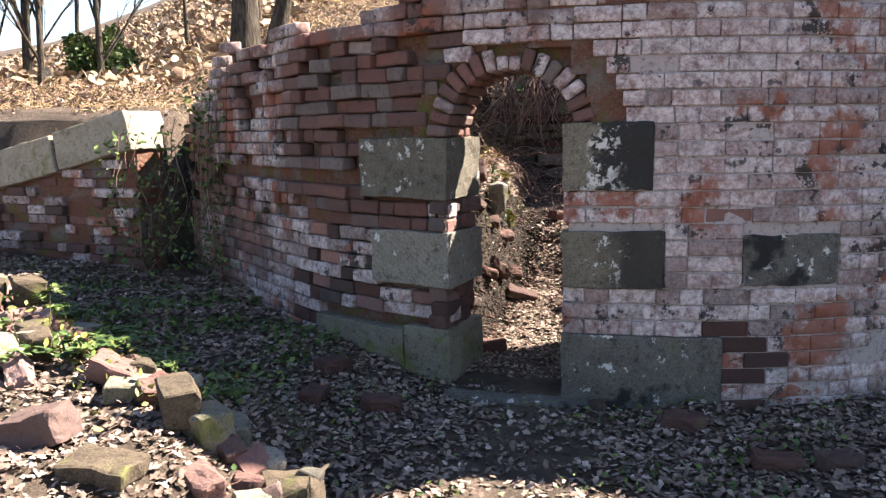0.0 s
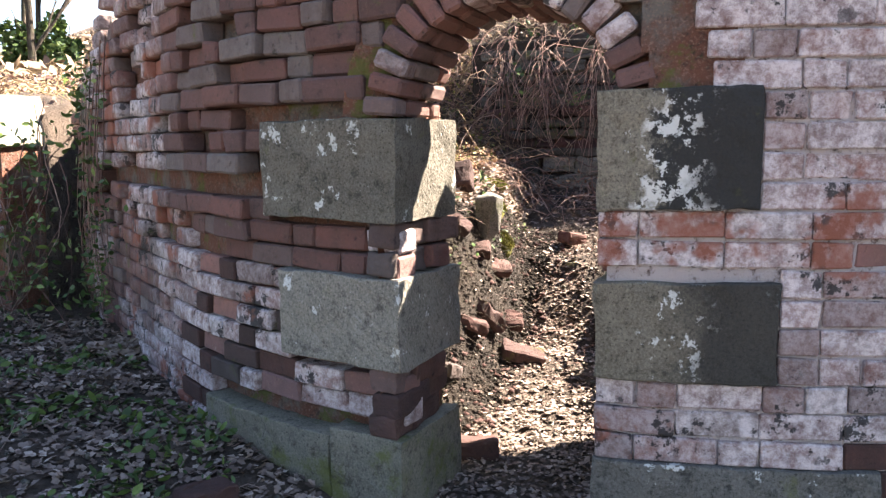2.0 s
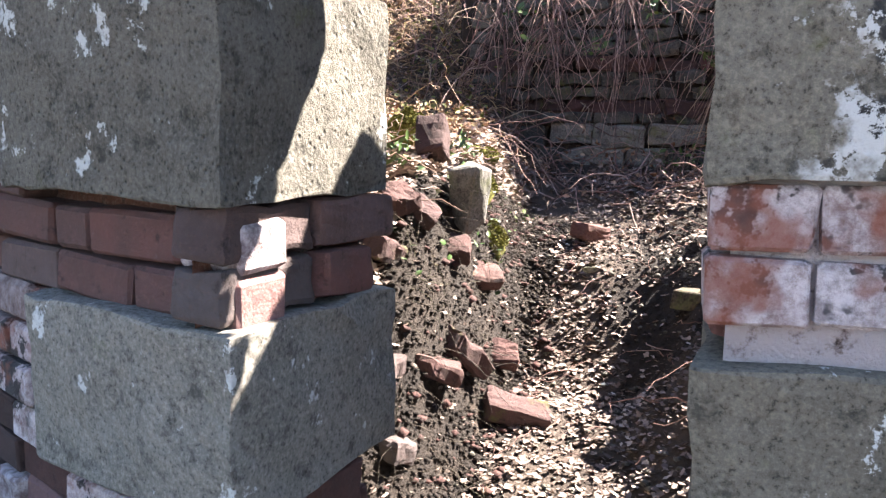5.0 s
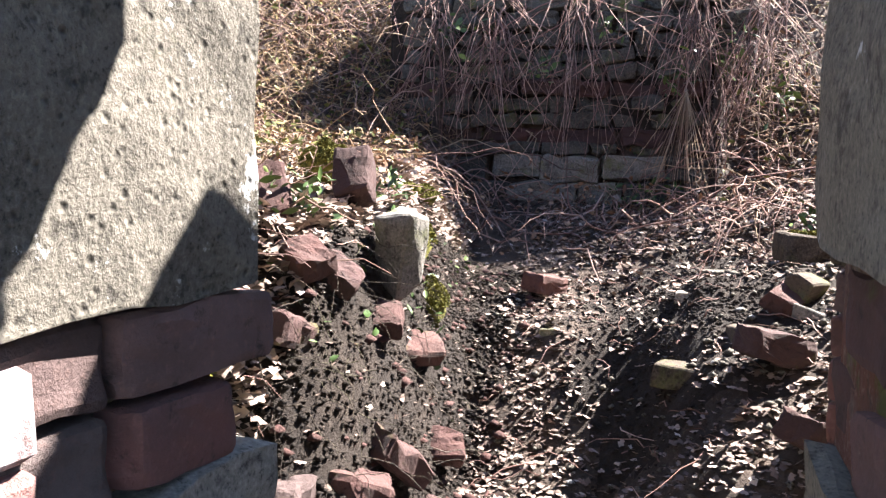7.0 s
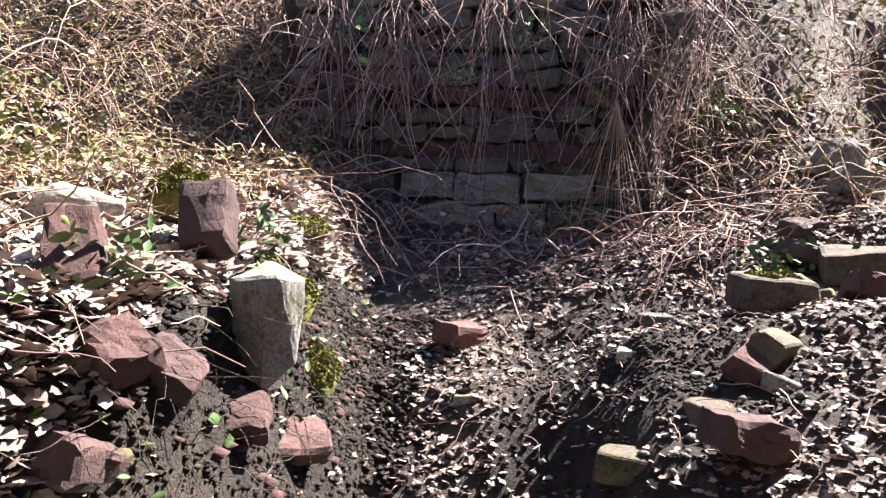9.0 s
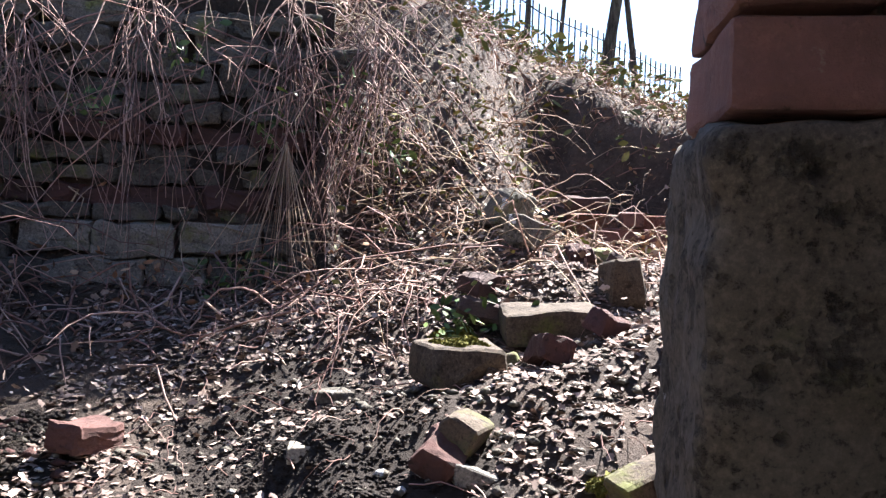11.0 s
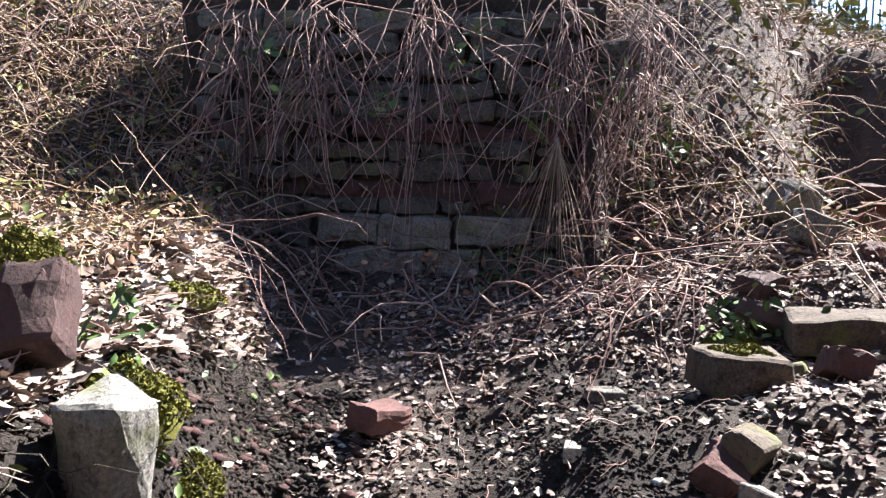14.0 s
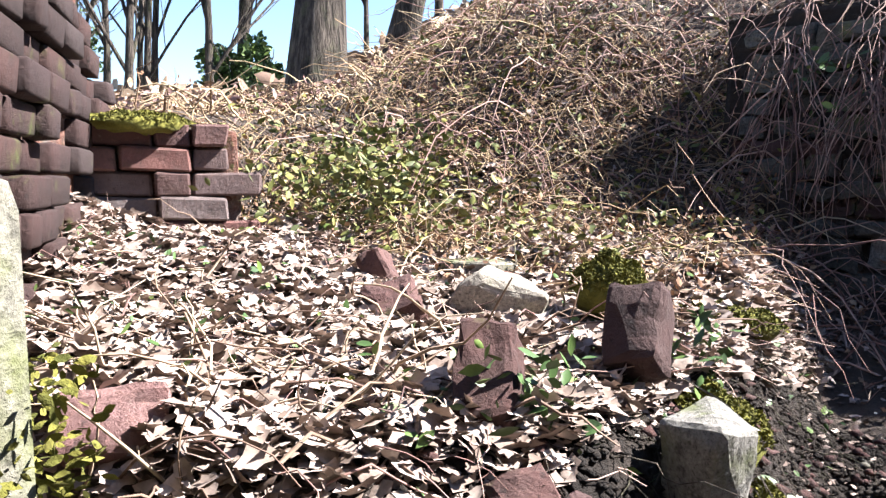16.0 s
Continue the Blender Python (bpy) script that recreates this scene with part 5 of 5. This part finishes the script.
# ---- moss pads, ferns, ivy ----
def moss_pad(x, y, size, seed, z=None):
    n = 2600
    a, r = nrng.uniform(0, 2 * np.pi, n), np.sqrt(nrng.uniform(0, 1, n))
    px, py = x + np.cos(a) * r * size[0], y + np.sin(a) * r * size[1]
    base = (float(lie(x, y)) if z is None else z) - 0.01
    pz = base + size[2] * np.sqrt(np.clip(1 - r * r, 0, 1)) * (1 + 0.25 * np.sin(px * 60 + seed) * np.cos(py * 55))
    bm = bmesh.new()
    bmesh.ops.create_uvsphere(bm, u_segments=20, v_segments=12, radius=1)
    for v in bm.verts:
        v.co = Vector((x + v.co.x * size[0] * 0.86, y + v.co.y * size[1] * 0.86, (float(lie(x, y)) if z is None else z) - 0.01 + v.co.z * size[2] * 0.86)) + noise.noise_vector(v.co * 4 + Vector((seed, 0, 0))) * 0.022
    me = bpy.data.meshes.new("moss_pad")
    bm.to_mesh(me)
    bm.free()
    me.materials.append(MOSS)
    me.polygons.foreach_set("use_smooth", np.ones(len(me.polygons), bool))
    pad = tagged(part("moss_pad", me), "bright yellow-green moss cushion on the rubble", "moss", "moss")
    tuftm = leaves("fuzz", px, py, nrng.uniform(0.008, 0.018, n), MOSS, 0, 1.0, "oval", pz)
    tuftm.parent = pad
    return pad


moss_pad(-0.62, 1.93, (0.12, 0.09, 0.09), 1)
moss_pad(-0.95, 2.18, (0.09, 0.09, 0.08), 2, 1.30)
moss_pad(-0.80, 2.55, (0.16, 0.10, 0.05), 3)
moss_pad(0.66, 2.62, (0.11, 0.07, 0.035), 4, float(lie(0.66, 2.62)) + 0.085)
moss_pad(0.75, 2.98, (0.10, 0.08, 0.06), 5)
moss_pad(0.88, 2.03, (0.11, 0.05, 0.03), 6)
moss_pad(-0.56, 2.10, (0.06, 0.09, 0.08), 7)
moss_pad(-2.62, 2.02, (0.14, 0.2, 0.04), 8, 1.73)
moss_pad(-1.06, 1.40, (0.05, 0.05, 0.05), 11)
# moss on the inner side of the left jamb
mq, mz = nrng.uniform(0, 1, 8000) ** 1.3, nrng.uniform(0.5, 1.45, 8000)
part("stone", worn_box("stone", (0.42, 0.26, 1.5), STONE_MOSS, 6, 0.03, 0.02, 61, 8.0), round_wall, "mossy rough stone return behind the jamb", Matrix.Translation((-0.735, 0.525, 0.80)))
mx, my = -0.525 - 0.42 * mq, 0.662 + 0.0 * mq
mx[::3], my[::3] = -0.522, 0.42 + 0.24 * mq[::3]
tagged(leaves("moss_sheet", mx + nrng.uniform(0, 0.015, len(mx)), my + nrng.uniform(0, 0.02, len(mx)), nrng.uniform(0.006, 0.014, len(mx)), MOSS, 0, 1.2, "oval", mz), "yellow-green moss sheet over the jamb's inner side", "moss", kind="stuff")
moss_pad(-1.5, -1.2, (0.12, 0.10, 0.06), 9)


def fern(x, y, z, n, length, lab):
    polys = []
    xs, ys, zs, sz = [], [], [], []
    for k in range(n):
        a = k * 2.4 + nrng.uniform(-0.3, 0.3)
        ln = length * nrng.uniform(0.7, 1.1)
        t = np.linspace(0, 1, 8)
        px, py, pz = x + np.cos(a) * ln * t * 0.8, y + np.sin(a) * ln * t * 0.8, z + ln * (0.9 * t - 0.75 * t * t)
        polys.append(np.stack([px, py, pz], -1))
        for q in np.linspace(0.15, 1, 16):
            for sgn in (-1, 1):
                w = 0.16 * ln * math.sin(math.pi * min(1, q * 0.9 + 0.1))
                xs.append(np.interp(q, t, px) - math.sin(a) * sgn * w * 0.6)
                ys.append(np.interp(q, t, py) + math.cos(a) * sgn * w * 0.6)
                zs.append(np.interp(q, t, pz))
                sz.append(0.02 + w)
    f = empty("fern", Matrix.Translation((x, y, z)))
    a = stems("stalk", np.array(polys) - np.array((x, y, z)), np.full(n, 0.003), STALK)
    b = leaves("fronds", np.array(xs) - x, np.array(ys) - y, np.array(sz), GREEN, 0, 0.3, "oval", np.array(zs) - z)
    a.parent = b.parent = f
    return tagged(f, lab, "fern")


fp = on_wall(-1.15, 0.1, 2.36)
fern(fp.x, fp.y, 2.33, 9, 0.35, "green fern growing on the wall top")
fern(-1.72, -1.40, float(lie(-1.72, -1.40)), 9, 0.36, "strap-leaved yellow-green fern in the sunlit rubble heap")
fern(-2.0, -1.0, float(lie(-2.0, -1.0)), 8, 0.34, "yellow-green fern in the sunlit rubble heap")

for k in range(7):
    hx = -1.0 - 0.33 * k
    hy = -1.62 + 0.5 * (-0.3 - hx) - 0.1 * (k % 3)
    fern(hx, hy, float(lie(hx, hy)) + 0.12, 6, 0.20 + 0.04 * (k % 3), "strap-leaved green plant in the rubble heap")
hx = nrng.uniform(-3.2, -0.9, 700)
hy = -1.72 + 0.52 * (-0.3 - hx) + nrng.normal(-0.15, 0.22, 700)
tagged(leaves("leaves", hx, hy, nrng.uniform(0.02, 0.06, 700), YELLOW, 0, 0.8, "oval", lie(hx, hy) + nrng.uniform(0.02, 0.15, 700)), "yellow-green weeds among the heaped rubble", "weeds", kind="stuff")
# ivy where the wing meets the round wall
vp = []
for k in range(16):
    s = nrng.normal(-3.4, 0.22)
    t = np.linspace(0, 1, 9)
    top = nrng.uniform(1.3, 2.1)
    pts = [on_wall(s + 0.25 * nrng.normal() * q * 0.3, -0.03 - 0.05 * math.sin(q * 3), top - (top - 0.35) * q * 0.95) for q in t]
    vp.append([tuple(p) for p in pts])
for k in range(16):
    t = np.linspace(0, 1, 9)
    x0, top = nrng.uniform(-3.75, -3.0), nrng.uniform(1.2, 1.75)
    y0 = np.interp(x0, (-3.7, -3.0), (1.45, 1.45))
    vp.append([(x0 + 0.3 * math.sin(4 * q + k * 1.7) * q, y0 - 0.03 - 0.12 * q + 0.03 * math.sin(9 * q + k), top - (top - 0.35) * q) for q in t])
ivy = empty("ivy")
stems("stem", vp, np.full(len(vp), 0.004), ROOT).parent = ivy
sv, hv = nrng.normal(-3.5, 0.25, 420), nrng.uniform(0.4, 2.0, 420)
pts = np.array([tuple(on_wall(a, nrng.uniform(-0.12, -0.02), b)) for a, b in zip(sv, hv)])
more = np.stack([nrng.uniform(-3.8, -3.0, 500), nrng.uniform(1.15, 1.52, 500), nrng.uniform(0.4, 1.6, 500)], -1)
pts = np.concatenate([pts, more])
leaves("ivy_leaves", pts[:, 0], pts[:, 1], nrng.uniform(0.03, 0.07, len(pts)), GREEN, 0, 0.9, "oval", pts[:, 2]).parent = ivy
tagged(ivy, "straggling ivy and dry stems over the wall's end", "ivy")


# ---- trees and fence ----
def bare_tree(x, y, height, girth, lean, seed, lab, forks=5, first=0.35):
    r = random.Random(seed)
    both = {0: ([], []), 1: ([], [])}

    def limb(p, d, length, rad, depth, sides):
        verts, faces = both[min(depth, 1)]
        rings, q, dd = [], p.copy(), d.copy()
        segs = 6 if depth == 0 else 4
        for i in range(segs + 1):
            t = i / segs
            rr = rad * (1 - 0.62 * t) * (1.35 if depth == 0 and i == 0 else 1)
            u = dd.orthogonal().normalized()
            w = dd.cross(u)
            rings.append(len(verts))
            for k in range(sides):
                a = 2 * math.pi * k / sides
                verts.append(tuple(q + u * math.cos(a) * rr + w * math.sin(a) * rr))
            if depth < forks and i > segs * (first if depth == 0 else 0.2) and rad > 0.004:
                for _ in range(2 if depth else 3):
                    if r.random() < 0.75:
                        nd = (dd + Vector((r.uniform(-1, 1), r.uniform(-1, 1), r.uniform(-0.1, 0.8))) * 0.75).normalized()
                        limb(q, nd, length * r.uniform(0.42, 0.62), rr * r.uniform(0.4, 0.6), depth + 1, max(3, sides - 3))
            dd = (dd + Vector((r.uniform(-1, 1), r.uniform(-1, 1), r.uniform(-0.3, 0.6))) * (0.05 if depth == 0 else 0.16)).normalized()
            q = q + dd * length / segs
        for a, b in zip(rings, rings[1:]):
            for k in range(sides):
                faces.append((a + k, a + (k + 1) % sides, b + (k + 1) % sides, b + k))

    z0 = float(lie(x, y)) - 0.15
    limb(Vector((0, 0, 0)), Vector((lean[0], lean[1], 1)).normalized(), height, girth, 0, 12)
    tr = empty("tree", Matrix.Translation((x, y, z0)))
    part("trunk", mesh_np("trunk", *both[0], BARK, True), tr)
    if both[1][0]:
        part("crown", mesh_np("crown", *both[1], BARK, True), tr, "bare twiggy crown")
    return tagged(tr, lab, "tree", "bare trees")


bare_tree(-4.45, 4.55, 6.5, 0.185, (0.02, 0.05), 1, "stout bare tree with ridged bark at the top of the bank", 3, 0.55)
bare_tree(-5.0, 6.0, 7.0, 0.12, (0.22, 0.0), 2, "slender pale leaning tree behind the bank", 3, 0.5)
for k, (x, y, h, g) in enumerate(((-10.4, 7.1, 6.5, 0.08), (-9.6, 7.9, 6, 0.07), (-11.8, 7.2, 7, 0.09), (-13, 8.5, 7, 0.09), (-11.5, 9.5, 6.5, 0.08), (-16, 9, 8, 0.10), (-9.5, 10.5, 7, 0.07), (-18, 6, 8, 0.1), (-7.2, 9.5, 7, 0.09), (-6.3, 10.5, 7, 0.11), (-8.2, 13, 8, 0.1))):
    bare_tree(x, y, h, g * 0.62, (0.06 * math.sin(k * 2), 0.03), 10 + k, "slim bare tree against the sky", 4, 0.08)
for k, (x, y) in enumerate(((-8.6, 5.6), (-9.2, 5.2), (-8.2, 6.4), (-10.5, 5.6), (-9.8, 6.6))):
    bare_tree(x, y, 3.4, 0.055, (0.12 * math.sin(k * 3), 0.05), 60 + k, "small many-branched bare tree against the sky", 5, 0.05)
bare_tree(3.9, 8.8, 5.0, 0.07, (0.10, 0.02), 30, "thin dark bare tree on the far slope", 4, 0.3)
bare_tree(2.90, 12.5, 16.0, 0.22, (0.0, 0.0), 31, "tall bare tree beside the iron fence", 3, 0.5)
for k, (x, y) in enumerate(((6.5, 13), (8, 12), (5.2, 15), (9.5, 14), (7, 18))):
    bare_tree(x, y, 6.0, 0.06, (0.05 * (k - 2), 0.0), 40 + k, "thin bare tree beyond the far slope", 4, 0.2)

bush_r = np.random.default_rng(9)


def bush(x, y, size, lab):
    n = 2600
    p = bush_r.normal(0, 1, (n, 3))
    p /= np.linalg.norm(p, axis=1, keepdims=True)
    p *= (bush_r.uniform(0.2, 1, (n, 1)) ** 0.4) * (0.8 + 0.3 * np.sin(p[:, :1] * 5 + p[:, 1:2] * 4))
    p = p * np.array(size) + np.array((0, 0, size[2] * 0.8))
    z0 = float(lie(x, y))
    b = empty("bush", Matrix.Translation((x, y, z0)))
    leaves("foliage", p[:, 0], p[:, 1], bush_r.uniform(0.08, 0.16, n), GREEN, 0, 0.9, "oval", p[:, 2]).parent = b
    st = arcs(30, -0.1, 0.1, -0.1, 0.1, (0.5, 1.2), (0.8, 1.0), (0, 0.2), z=lambda a, c: a * 0)
    stems("branches", st, np.full(30, 0.02), BARK).parent = b
    return tagged(b, lab, "bush")


bush(-9.5, 8.0, (0.75, 0.7, 0.55), "dark evergreen bush on the skyline")
bush(-13.5, 7.0, (1.6, 1.4, 1.3), "green scrub on the hillside")

fence = empty("fence")
tagged(fence, "black iron railing along the top of the far slope", "fence")
F0, F1 = Vector((2.3, 11.8, 0)), Vector((7.6, 13.6, 0))
rail_pts = []
for k in range(46):
    p = F0.lerp(F1, k / 45)
    zb = float(lie(p.x, p.y)) + 0.05
    rail_pts.append((p.x, p.y, zb))
    part("bar", worn_box("bar", (0.022, 0.022, 0.95), IRON, 0, 0.004, 0.0) if k == 0 else fence_bar, fence, "", Matrix.Translation((p.x, p.y, zb + 0.45)))
    if k == 0:
        fence_bar = bpy.data.objects["bar"].data
for dz in (0.2, 0.8):
    line = np.array(rail_pts)[None] + np.array((0, 0, dz))
    stems("rail", line, np.array([0.02]), IRON).parent = fence
